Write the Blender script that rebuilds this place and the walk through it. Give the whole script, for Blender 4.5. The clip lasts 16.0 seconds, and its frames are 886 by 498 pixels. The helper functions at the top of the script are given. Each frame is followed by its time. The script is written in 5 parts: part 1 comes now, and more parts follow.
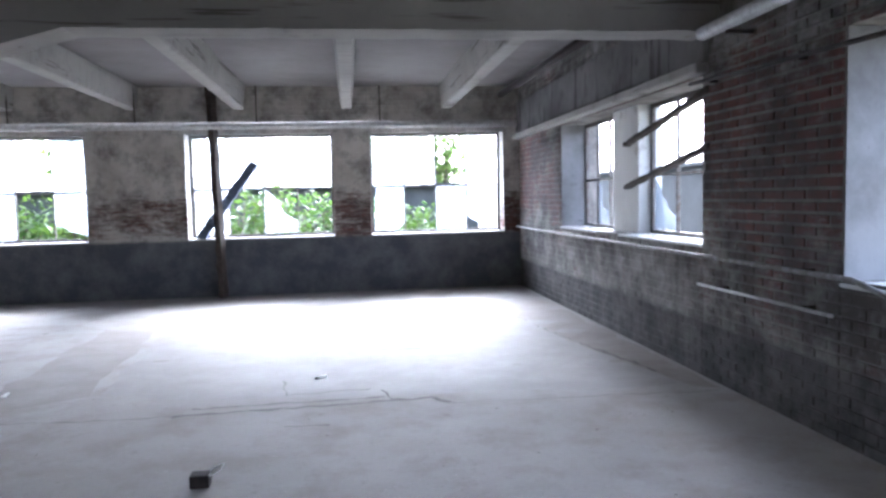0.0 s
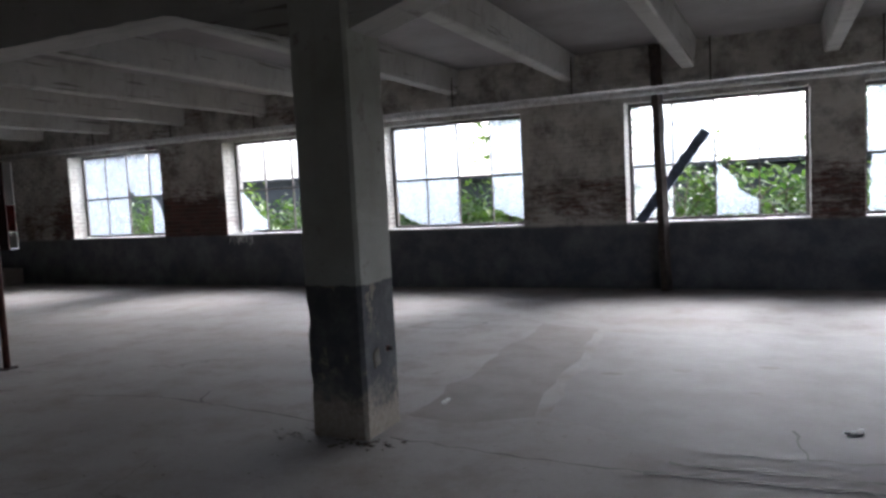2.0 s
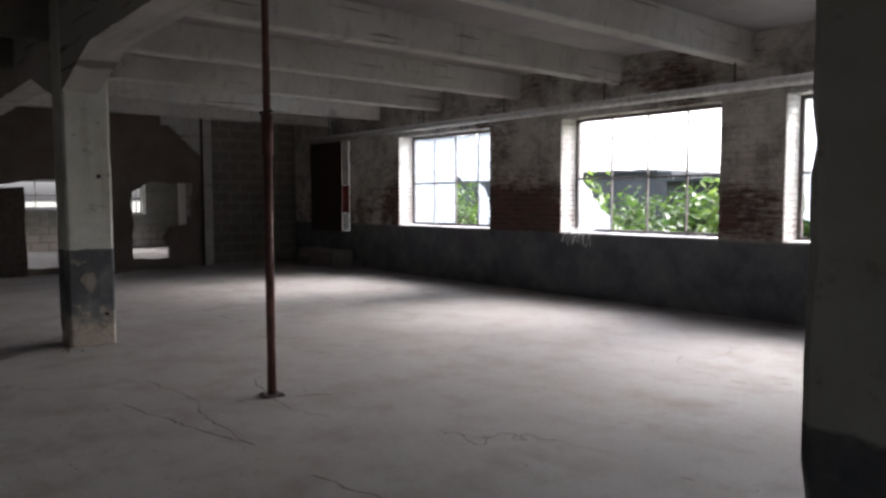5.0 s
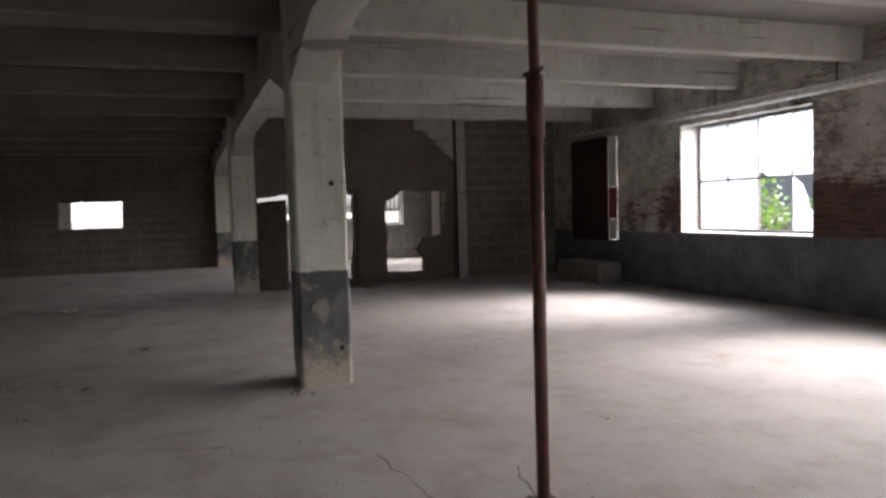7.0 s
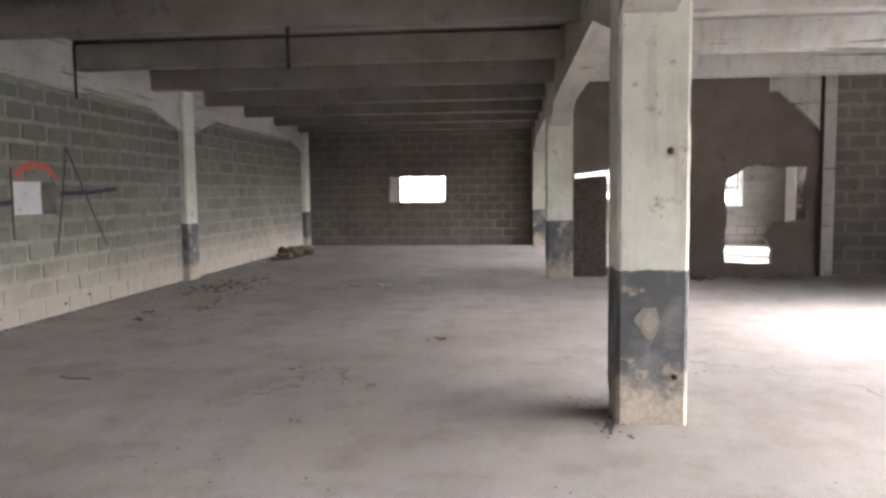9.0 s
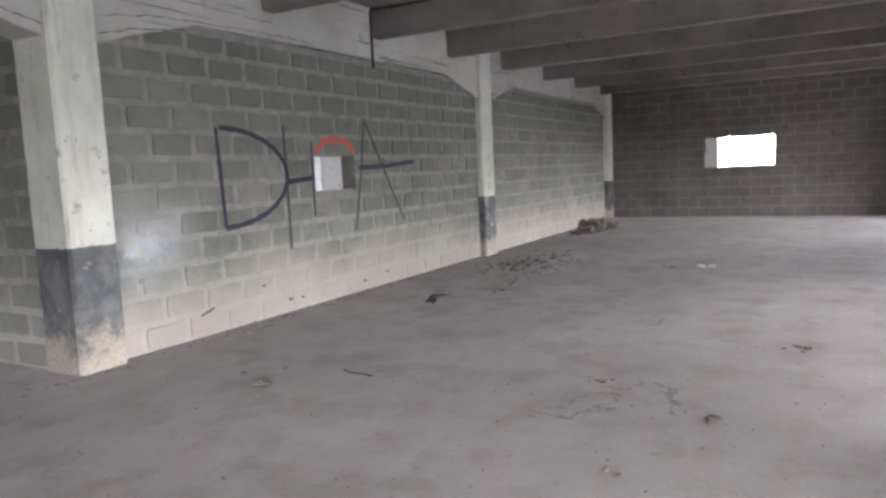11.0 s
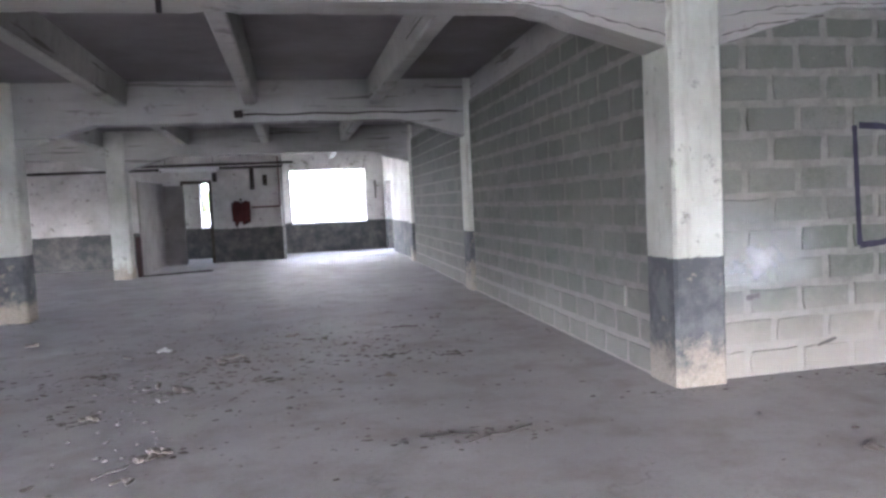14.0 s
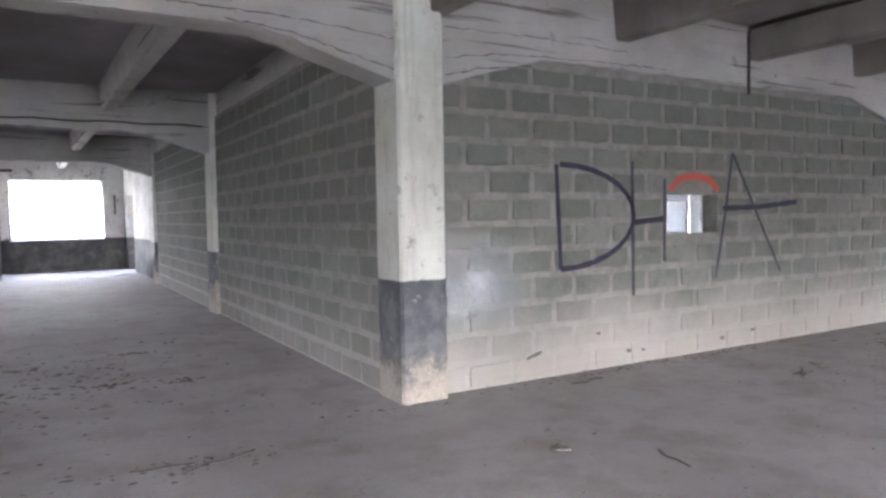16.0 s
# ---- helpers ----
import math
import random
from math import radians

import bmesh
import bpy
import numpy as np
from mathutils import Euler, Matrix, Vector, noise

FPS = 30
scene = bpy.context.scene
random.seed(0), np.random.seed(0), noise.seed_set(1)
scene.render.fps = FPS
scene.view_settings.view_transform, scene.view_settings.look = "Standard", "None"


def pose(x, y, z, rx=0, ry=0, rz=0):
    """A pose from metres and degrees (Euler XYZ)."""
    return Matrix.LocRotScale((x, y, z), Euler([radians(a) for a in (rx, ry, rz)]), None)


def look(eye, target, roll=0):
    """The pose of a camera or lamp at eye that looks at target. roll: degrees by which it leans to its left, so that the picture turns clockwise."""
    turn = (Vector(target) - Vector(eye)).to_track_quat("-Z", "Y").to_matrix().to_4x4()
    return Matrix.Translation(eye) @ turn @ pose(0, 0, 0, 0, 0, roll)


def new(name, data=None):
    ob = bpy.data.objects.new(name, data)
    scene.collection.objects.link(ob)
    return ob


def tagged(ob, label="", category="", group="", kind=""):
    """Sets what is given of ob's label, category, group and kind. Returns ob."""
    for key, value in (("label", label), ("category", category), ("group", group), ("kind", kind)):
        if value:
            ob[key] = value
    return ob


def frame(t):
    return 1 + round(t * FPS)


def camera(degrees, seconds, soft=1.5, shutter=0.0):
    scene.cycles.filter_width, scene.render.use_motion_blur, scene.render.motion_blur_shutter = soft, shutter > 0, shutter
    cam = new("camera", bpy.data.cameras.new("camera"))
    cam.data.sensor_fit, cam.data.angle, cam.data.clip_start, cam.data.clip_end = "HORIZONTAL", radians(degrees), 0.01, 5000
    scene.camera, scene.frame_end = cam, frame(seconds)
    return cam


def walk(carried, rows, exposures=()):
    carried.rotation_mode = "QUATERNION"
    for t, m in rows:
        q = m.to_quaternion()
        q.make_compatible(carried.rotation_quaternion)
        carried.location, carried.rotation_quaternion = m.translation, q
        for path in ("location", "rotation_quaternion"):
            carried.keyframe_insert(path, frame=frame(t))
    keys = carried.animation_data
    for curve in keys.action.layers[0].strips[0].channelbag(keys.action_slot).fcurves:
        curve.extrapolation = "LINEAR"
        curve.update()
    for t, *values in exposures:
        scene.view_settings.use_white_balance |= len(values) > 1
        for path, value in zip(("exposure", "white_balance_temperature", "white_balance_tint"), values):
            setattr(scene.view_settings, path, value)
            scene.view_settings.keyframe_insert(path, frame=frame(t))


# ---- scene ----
cam = camera(63.4, 16.0, soft=2.8)
PATH = [
    (0, (-0.421, 0.952, 1.501), (-0.166, 2.93, 1.357), -1.3),
    (0.5, (-0.507, 1.381, 1.473), (-0.609, 3.373, 1.321), -0.8),
    (1, (-0.671, 1.783, 1.475), (-0.984, 3.753, 1.322), -3.4),
    (1.5, (-0.813, 2.177, 1.474), (-1.37, 4.093, 1.339), -1.4),
    (2, (-1.09, 2.533, 1.438), (-1.929, 4.342, 1.288), -2.9),
    (2.5, (-1.372, 2.932, 1.422), (-2.45, 4.607, 1.241), -3.7),
    (3, (-1.706, 3.322, 1.452), (-3.057, 4.785, 1.269), -1.8),
    (5.5, (-3.438, 4.794, 1.405), (-5.018, 6.013, 1.27), -1.4),
    (6, (-3.881, 4.999, 1.416), (-5.552, 6.087, 1.262), -3.6),
    (6.5, (-4.271, 5.231, 1.418), (-6.044, 6.146, 1.285), -2.3),
    (7, (-4.743, 5.331, 1.407), (-6.622, 6.006, 1.293), -1.7),
    (7.5, (-5.134, 5.482, 1.419), (-7.088, 5.901, 1.346), -0.9),
    (8, (-5.463, 5.559, 1.418), (-7.452, 5.739, 1.311), -1.0),
    (10.5, (-7.165, 5.226, 1.372), (-9.017, 4.497, 1.176), -1.1),
    (11, (-7.414, 5.06, 1.36), (-9.154, 4.098, 1.143), -2.7),
    (11.5, (-7.658, 4.982, 1.362), (-9.268, 3.819, 1.122), -2.9),
    (12, (-7.852, 4.966, 1.394), (-9.266, 3.571, 1.16), -1.0),
    (12.5, (-7.913, 4.93, 1.4), (-9.155, 3.372, 1.221), -3.1),
    (13, (-7.974, 4.892, 1.407), (-8.974, 3.167, 1.249), -2.6),
    (13.5, (-7.964, 4.882, 1.417), (-8.582, 2.985, 1.27), -1.8),
    (14, (-7.947, 4.87, 1.412), (-8.357, 2.917, 1.28), -2.7),
    (14.5, (-7.949, 4.872, 1.412), (-8.276, 2.902, 1.303), -2.3),
    (15, (-7.974, 4.898, 1.422), (-8.465, 2.962, 1.325), -1.7),
    (15.5, (-8.037, 4.942, 1.417), (-8.814, 3.101, 1.328), -1.0),
    (16, (-8.137, 5.0, 1.415), (-9.157, 3.282, 1.322), -1.0),
]
walk(cam, [(t, look(eye, target, roll)) for t, eye, target, roll in PATH],
     exposures=[(0.0, 4.3, 5250, 15), (0.5, 3.7, 5350, 15), (1.0, 3.15, 5400, 14), (2.0, 2.75, 5650, 14), (3.0, 2.9, 5900, 15), (5.5, 3.25, 5950, 16), (6.5, 3.4, 6100, 17),
                (7.0, 3.95, 6150, 17), (7.5, 4.65, 6150, 18), (8.0, 5.1, 6200, 18), (10.5, 6.3, 5800, 17), (12.5, 6.3, 5600, 19), (14.5, 6.45, 5450, 21), (16.0, 6.3, 5600, 20)])

# ---- light ----
world = bpy.data.worlds.new("world")
scene.world = world
world.use_nodes = True
wn, wl = world.node_tree.nodes, world.node_tree.links
sky = wn.new("ShaderNodeTexSky")
sky.sky_type = "NISHITA"
sky.sun_disc = False
sky.sun_elevation = radians(35)
sky.sun_rotation = radians(10)
sky.dust_density = 6.0
pale = wn.new("ShaderNodeHueSaturation")
pale.inputs["Saturation"].default_value = 0.4
wl.new(sky.outputs[0], pale.inputs["Color"])
wl.new(pale.outputs[0], wn["Background"].inputs["Color"])
wn["Background"].inputs["Strength"].default_value = 0.15

sun_data = bpy.data.lights.new("sun", "SUN")
sun_data.energy, sun_data.angle, sun_data.color = 0.01, radians(40), (1.0, 0.97, 0.93)
sun = new("sun", sun_data)
sun.matrix_world = look((5, 28, 19.9), (0, 0, 0))
tagged(sun, "soft overcast daylight from a hazy sky", "sun", kind="structure")


# ---- materials ----
def material(name, rough=0.85, metallic=0.0):
    m = bpy.data.materials.new(name)
    m.use_nodes = True
    b = m.node_tree.nodes["Principled BSDF"]
    b.inputs["Roughness"].default_value = rough
    b.inputs["Metallic"].default_value = metallic
    return m, m.node_tree.nodes, m.node_tree.links, b


class Nodes:
    """Short ways to wire a node material."""

    def __init__(self, name, rough=0.85, metallic=0.0):
        self.m, self.n, self.l, self.b = material(name, rough, metallic)
        self.geo = self.n.new("ShaderNodeNewGeometry")
        self.pos = self.geo.outputs["Position"]

    def noise(self, scale, detail=6, rough=0.6, stretch=None, offset=(0, 0, 0)):
        t = self.n.new("ShaderNodeTexNoise")
        t.inputs["Scale"].default_value = scale
        t.inputs["Detail"].default_value = detail
        t.inputs["Roughness"].default_value = rough
        mp = self.n.new("ShaderNodeMapping")
        mp.inputs["Scale"].default_value = stretch or (1, 1, 1)
        mp.inputs["Location"].default_value = offset
        self.l.new(self.pos, mp.inputs["Vector"])
        self.l.new(mp.outputs[0], t.inputs["Vector"])
        return t.outputs["Fac"]

    def cracks(self, scale, width):
        v = self.n.new("ShaderNodeTexVoronoi")
        v.feature = "DISTANCE_TO_EDGE"
        v.inputs["Scale"].default_value = scale
        wob = self.n.new("ShaderNodeTexNoise")
        wob.inputs["Scale"].default_value = 1.3
        wob.inputs["Detail"].default_value = 5
        mix = self.n.new("ShaderNodeVectorMath")
        mix.operation = "MULTIPLY_ADD"
        self.l.new(self.pos, wob.inputs["Vector"])
        self.l.new(wob.outputs["Color"], mix.inputs[0])
        mix.inputs[1].default_value = (1.2, 1.2, 1.2)
        self.l.new(self.pos, mix.inputs[2])
        self.l.new(mix.outputs[0], v.inputs["Vector"])
        return self.span(v.outputs["Distance"], width, 0.0)

    def span(self, value, lo, hi, a=0.0, b=1.0):
        r = self.n.new("ShaderNodeMapRange")
        r.inputs["From Min"].default_value = lo
        r.inputs["From Max"].default_value = hi
        r.inputs["To Min"].default_value = a
        r.inputs["To Max"].default_value = b
        self.l.new(value, r.inputs["Value"])
        return r.outputs[0]

    def math(self, op, a, b):
        k = self.n.new("ShaderNodeMath")
        k.operation = op
        for i, v in enumerate((a, b)):
            if isinstance(v, (int, float)):
                k.inputs[i].default_value = v
            else:
                self.l.new(v, k.inputs[i])
        return k.outputs[0]

    def axis(self, which):
        s = self.n.new("ShaderNodeSeparateXYZ")
        self.l.new(self.pos, s.inputs[0])
        return s.outputs[which]

    def mix(self, fac, a, b):
        k = self.n.new("ShaderNodeMix")
        k.data_type = "RGBA"
        if isinstance(fac, (int, float)):
            k.inputs[0].default_value = fac
        else:
            self.l.new(fac, k.inputs[0])
        for i, v in ((6, a), (7, b)):
            if isinstance(v, tuple):
                k.inputs[i].default_value = (*v, 1)
            else:
                self.l.new(v, k.inputs[i])
        return k.outputs[2]

    def scale(self, colour, amount):
        k = self.n.new("ShaderNodeMix")
        k.data_type, k.blend_type = "RGBA", "MULTIPLY"
        k.inputs[0].default_value = 1.0
        self.l.new(colour, k.inputs[6])
        self.l.new(amount, k.inputs[7])
        return k.outputs[2]

    def done(self, colour, bump=None, strength=0.3, dist=0.01, rough=None):
        if isinstance(colour, tuple):
            self.b.inputs["Base Color"].default_value = (*colour, 1)
        else:
            self.l.new(colour, self.b.inputs["Base Color"])
        if bump is not None:
            k = self.n.new("ShaderNodeBump")
            k.inputs["Strength"].default_value = strength
            k.inputs["Distance"].default_value = dist
            self.l.new(bump, k.inputs["Height"])
            self.l.new(k.outputs[0], self.b.inputs["Normal"])
        if rough is not None:
            self.l.new(rough, self.b.inputs["Roughness"])
        return self.m


def floor_material():
    k = Nodes("worn_concrete_floor", 0.6)
    big = k.noise(0.35, 5, 0.6)
    mid = k.noise(2.2, 8, 0.65)
    fine = k.noise(45, 4, 0.7)
    c = k.mix(k.span(big, 0.35, 0.65), (0.25, 0.229, 0.209), (0.335, 0.312, 0.288))
    c = k.mix(k.span(mid, 0.48, 0.7, 0, 0.7), c, (0.2, 0.172, 0.146))
    c = k.mix(k.span(k.noise(1.0, 7, 0.7, (0.7, 1.2, 1), (11, 2, 0)), 0.52, 0.66, 0, 0.3), c, (0.25, 0.205, 0.165))
    c = k.mix(k.span(k.noise(11, 6, 0.75, offset=(1, 8, 0)), 0.58, 0.72, 0, 0.6), c, (0.15, 0.128, 0.11))
    c = k.mix(k.span(fine, 0.55, 0.75, 0, 0.5), c, (0.14, 0.12, 0.105))
    c = k.mix(k.span(k.noise(70, 3, 0.6, offset=(4, 4, 0)), 0.68, 0.72, 0, 0.8), c, (0.55, 0.53, 0.5))
    c = k.mix(k.span(k.noise(0.9, 6, 0.7, offset=(7, 3, 0)), 0.6, 0.72, 0, 0.5), c, (0.38, 0.362, 0.337))
    crack = k.math("MULTIPLY", k.cracks(0.33, 0.004), k.span(k.noise(0.5, 2, 0.5, offset=(3, 9, 0)), 0.56, 0.62))
    c = k.mix(k.math("MULTIPLY", crack, 0.7), c, (0.09, 0.08, 0.07))
    h = k.math("SUBTRACT", k.math("ADD", k.math("MULTIPLY", mid, 0.5), k.math("MULTIPLY", fine, 0.3)), crack)
    return k.done(c, h, 0.35, 0.006, k.span(mid, 0.3, 0.7, 0.7, 0.9))


def patch_material(name, a, b):
    k = Nodes(name, 0.7)
    mid = k.noise(3.0, 8, 0.65)
    fine = k.noise(40, 4, 0.7)
    c = k.mix(k.span(mid, 0.35, 0.65), a, b)
    c = k.mix(k.span(fine, 0.55, 0.75, 0, 0.3), c, (0.16, 0.14, 0.125))
    return k.done(c, k.math("ADD", mid, fine), 0.3, 0.005)


def ceiling_material():
    k = Nodes("limewashed_concrete_ceiling", 0.9)
    big = k.noise(0.8, 6, 0.65)
    boards = k.noise(1.0, 4, 0.6, (0.6, 9.0, 4.0))
    fine = k.noise(30, 5, 0.7)
    c = k.mix(k.span(big, 0.35, 0.68), (0.46, 0.445, 0.41), (0.34, 0.325, 0.29))
    c = k.mix(k.span(boards, 0.52, 0.7, 0, 0.4), c, (0.22, 0.205, 0.18))
    c = k.mix(k.span(k.noise(2.5, 7, 0.7, offset=(5, 1, 2)), 0.63, 0.7, 0, 0.7), c, (0.2, 0.18, 0.16))
    c = k.mix(k.span(k.noise(1.0, 5, 0.55, (0.7, 0.7, 16.0), (4, 0, 0)), 0.61, 0.66, 0, 0.75), c, (0.11, 0.1, 0.085))
    c = k.mix(k.span(k.noise(7, 8, 0.75, offset=(8, 3, 2)), 0.62, 0.68, 0, 0.7), c, (0.15, 0.13, 0.11))
    return k.done(c, k.math("ADD", boards, k.math("MULTIPLY", fine, 0.4)), 0.4, 0.01)


def slab_material():
    k = Nodes("stained_concrete_slab", 0.9)
    big = k.noise(0.6, 6, 0.65)
    c = k.mix(k.span(big, 0.35, 0.68), (0.28, 0.265, 0.25), (0.175, 0.162, 0.155))
    c = k.mix(k.span(k.noise(3, 7, 0.7, offset=(2, 4, 2)), 0.6, 0.7, 0, 0.6), c, (0.17, 0.15, 0.14))
    return k.done(c, k.noise(14, 5, 0.7), 0.35, 0.01)


def column_material(name="painted_concrete_column", paint_tone=1.0, dado_top=0.93):
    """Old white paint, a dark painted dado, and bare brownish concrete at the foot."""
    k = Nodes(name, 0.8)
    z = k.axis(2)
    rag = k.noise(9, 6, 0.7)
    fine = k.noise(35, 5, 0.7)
    white = k.mix(k.span(k.noise(1.6, 6, 0.65), 0.4, 0.7), (0.62 * paint_tone, 0.62 * paint_tone, 0.55 * paint_tone), (0.46 * paint_tone, 0.46 * paint_tone, 0.38 * paint_tone))
    white = k.mix(k.span(k.noise(5, 8, 0.7, offset=(1, 5, 3)), 0.6, 0.68, 0, 0.8), white, (0.2, 0.18, 0.15))
    white = k.mix(k.span(k.noise(13, 8, 0.75, offset=(6, 2, 8)), 0.62, 0.66, 0, 0.75), white, (0.24, 0.22, 0.18))
    white = k.mix(k.span(k.noise(1.0, 6, 0.65, (9, 9, 1.2), (2, 2, 2)), 0.54, 0.7, 0, 0.45), white, (0.3, 0.28, 0.22))
    dado = k.mix(k.span(k.noise(4, 7, 0.7, offset=(3, 0, 6)), 0.45, 0.65), (0.07, 0.073, 0.075), (0.145, 0.145, 0.14))
    peel = k.noise(3.2, 7, 0.62, offset=(9, 2, 4))
    dado = k.mix(k.span(peel, 0.585, 0.615), dado, (0.25, 0.22, 0.175))
    foot = k.mix(k.span(fine, 0.4, 0.7), (0.37, 0.325, 0.26), (0.26, 0.218, 0.165))
    edge = k.math("ADD", z, k.math("MULTIPLY", k.math("SUBTRACT", rag, 0.5), 0.05))
    c = k.mix(k.span(edge, dado_top - 0.005, dado_top + 0.005), dado, white)
    low = k.math("ADD", z, k.math("MULTIPLY", k.math("SUBTRACT", k.noise(4, 8, 0.75), 0.5), 0.9))
    c = k.mix(k.span(low, 0.16, 0.34), foot, c)
    return k.done(c, k.math("ADD", rag, fine), 0.45, 0.008)


def wall_paint(name, brick_lo, brick_hi, dado_top, bare=0.585, red=((0.075, 0.03, 0.025), (0.145, 0.06, 0.046)), pale=1.0, force=0.17, soot=(0.5, 0.68, 0.6), west=0.0, low=((0.075, 0.083, 0.095), (0.16, 0.165, 0.17))):
    """Whitewashed brick, worn through to the brick in a band, over a dark blue-grey dado."""
    k = Nodes(name, 0.85)
    z = k.axis(2)
    isl = k.geo.outputs["Random Per Island"]
    brick = k.mix(isl, *red)
    brick = k.mix(k.span(k.noise(30, 5, 0.7), 0.5, 0.75, 0, 0.6), brick, (0.12, 0.07, 0.055))
    white = k.mix(k.span(k.noise(1.8, 6, 0.65), 0.4, 0.7), (0.56 * pale, 0.54 * pale, 0.49 * pale), (0.36 * pale, 0.33 * pale, 0.29 * pale))
    wear = k.noise(0.8, 8, 0.72, offset=(4, 4, 0))
    wear2 = k.noise(5, 8, 0.75, (1, 1, 5.0))
    mid = 0.5 * (brick_lo + brick_hi)
    half = 0.5 * (brick_hi - brick_lo)
    off = k.math("ABSOLUTE", k.math("SUBTRACT", z, mid), 0.0)
    band = k.span(off, half * 0.6, half * 1.6, force, 0.0)
    amount = k.math("ADD", k.math("ADD", k.math("MULTIPLY", wear, 0.6), k.math("MULTIPLY", wear2, 0.4)), band)
    if west:
        # the piers further along have lost most of their whitewash
        x = k.axis(0)
        along = k.math("MULTIPLY", k.span(x, -6.4, -8.0, 0.0, west), k.span(x, -13.0, -15.0, 1.0, 0.1))
        amount = k.math("ADD", amount, along)
    c = k.mix(k.span(amount, bare, bare + 0.1), white, brick)
    c = k.mix(k.span(k.noise(2.2, 8, 0.72, offset=(6, 6, 6)), soot[0], soot[1], 0, soot[2]), c, (0.05, 0.042, 0.037))
    dado = k.mix(k.span(k.noise(2.5, 7, 0.7, offset=(8, 0, 1)), 0.4, 0.68), *low)
    edge = k.math("ADD", z, k.math("MULTIPLY", k.math("SUBTRACT", wear2, 0.5), 0.1))
    c = k.mix(k.span(edge, dado_top - 0.02, dado_top + 0.03), dado, c)
    return k.done(c, k.math("ADD", wear2, k.noise(40, 4, 0.7)), 0.4, 0.006)


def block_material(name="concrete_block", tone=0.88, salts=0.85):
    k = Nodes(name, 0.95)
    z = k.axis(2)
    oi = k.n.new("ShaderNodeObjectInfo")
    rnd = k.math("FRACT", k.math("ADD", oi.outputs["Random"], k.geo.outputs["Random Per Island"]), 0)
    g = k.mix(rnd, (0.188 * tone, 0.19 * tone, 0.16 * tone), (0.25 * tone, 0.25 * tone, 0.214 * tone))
    g = k.mix(k.span(k.noise(55, 4, 0.75), 0.5, 0.72, 0, 0.55), g, (0.12, 0.12, 0.1))
    g = k.mix(k.span(k.noise(1.2, 6, 0.65), 0.5, 0.68, 0, 0.6), g, (0.13, 0.14, 0.112))
    g = k.mix(k.span(k.noise(4.5, 7, 0.7, offset=(7, 1, 2)), 0.5, 0.66, 0, 0.55), g, (0.105, 0.11, 0.088))
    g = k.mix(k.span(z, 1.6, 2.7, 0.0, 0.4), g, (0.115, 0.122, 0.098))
    g = k.mix(k.span(k.noise(16, 6, 0.7, offset=(2, 2, 5)), 0.6, 0.72, 0, 0.3), g, (0.36, 0.35, 0.31))
    bloom = k.math("ADD", z, k.math("MULTIPLY", k.math("SUBTRACT", k.noise(1.3, 7, 0.7), 0.5), 1.0))
    c = k.mix(k.span(bloom, 0.2, 0.75, salts, 0.0), g, (0.36, 0.325, 0.277))
    return k.done(c, k.noise(80, 4, 0.8), 0.6, 0.006)


def mortar_material():
    k = Nodes("pale_mortar", 0.95)
    c = k.mix(k.span(k.noise(6, 7, 0.7), 0.4, 0.7), (0.27, 0.265, 0.228), (0.165, 0.162, 0.138))
    bloom = k.math("ADD", k.axis(2), k.math("MULTIPLY", k.math("SUBTRACT", k.noise(1.3, 7, 0.7), 0.5), 1.0))
    c = k.mix(k.span(bloom, 0.2, 0.75, 0.8, 0.0), c, (0.37, 0.335, 0.29))
    return k.done(c, k.noise(60, 4, 0.7), 0.4, 0.005)


def plaster_material(name, a, b, stain, rough=0.9):
    k = Nodes(name, rough)
    c = k.mix(k.span(k.noise(1.4, 7, 0.65), 0.38, 0.68), a, b)
    c = k.mix(k.span(k.noise(4.5, 8, 0.72, offset=(2, 7, 1)), 0.58, 0.7, 0, 0.75), c, stain)
    return k.done(c, k.noise(25, 5, 0.7), 0.4, 0.008)


def south_plaster():
    k = Nodes("two_tone_plaster", 0.85)
    z = k.axis(2)
    up = k.mix(k.span(k.noise(1.3, 7, 0.7), 0.4, 0.66), (0.58, 0.56, 0.52), (0.4, 0.38, 0.34))
    up = k.mix(k.span(k.noise(5, 8, 0.7, offset=(3, 3, 3)), 0.57, 0.66, 0, 0.85), up, (0.16, 0.13, 0.11))
    low = k.mix(k.span(k.noise(3, 7, 0.7, offset=(3, 0, 9)), 0.42, 0.66), (0.06, 0.062, 0.06), (0.15, 0.14, 0.12))
    c = k.mix(k.span(k.math("ADD", z, k.math("MULTIPLY", k.math("SUBTRACT", k.noise(9, 5, 0.7), 0.5), 0.08)), 0.93, 0.95), low, up)
    return k.done(c, k.noise(25, 5, 0.7), 0.4, 0.008)


def metal_paint(name, a, b, rough=0.6, metallic=0.2):
    k = Nodes(name, rough, metallic)
    c = k.mix(k.span(k.noise(14, 7, 0.7), 0.42, 0.62), a, b)
    return k.done(c, k.noise(60, 5, 0.7), 0.3, 0.003)


def leaf_material(name, a, b):
    k = Nodes(name, 0.5)
    c = k.mix(k.geo.outputs["Random Per Island"], a, b)
    m = k.done(c)
    tr = k.n.new("ShaderNodeBsdfTranslucent")
    k.l.new(c, tr.inputs["Color"])
    mx = k.n.new("ShaderNodeMixShader")
    mx.inputs[0].default_value = 0.4
    k.l.new(k.b.outputs[0], mx.inputs[1])
    k.l.new(tr.outputs[0], mx.inputs[2])
    k.l.new(mx.outputs[0], k.n["Material Output"].inputs["Surface"])
    return m


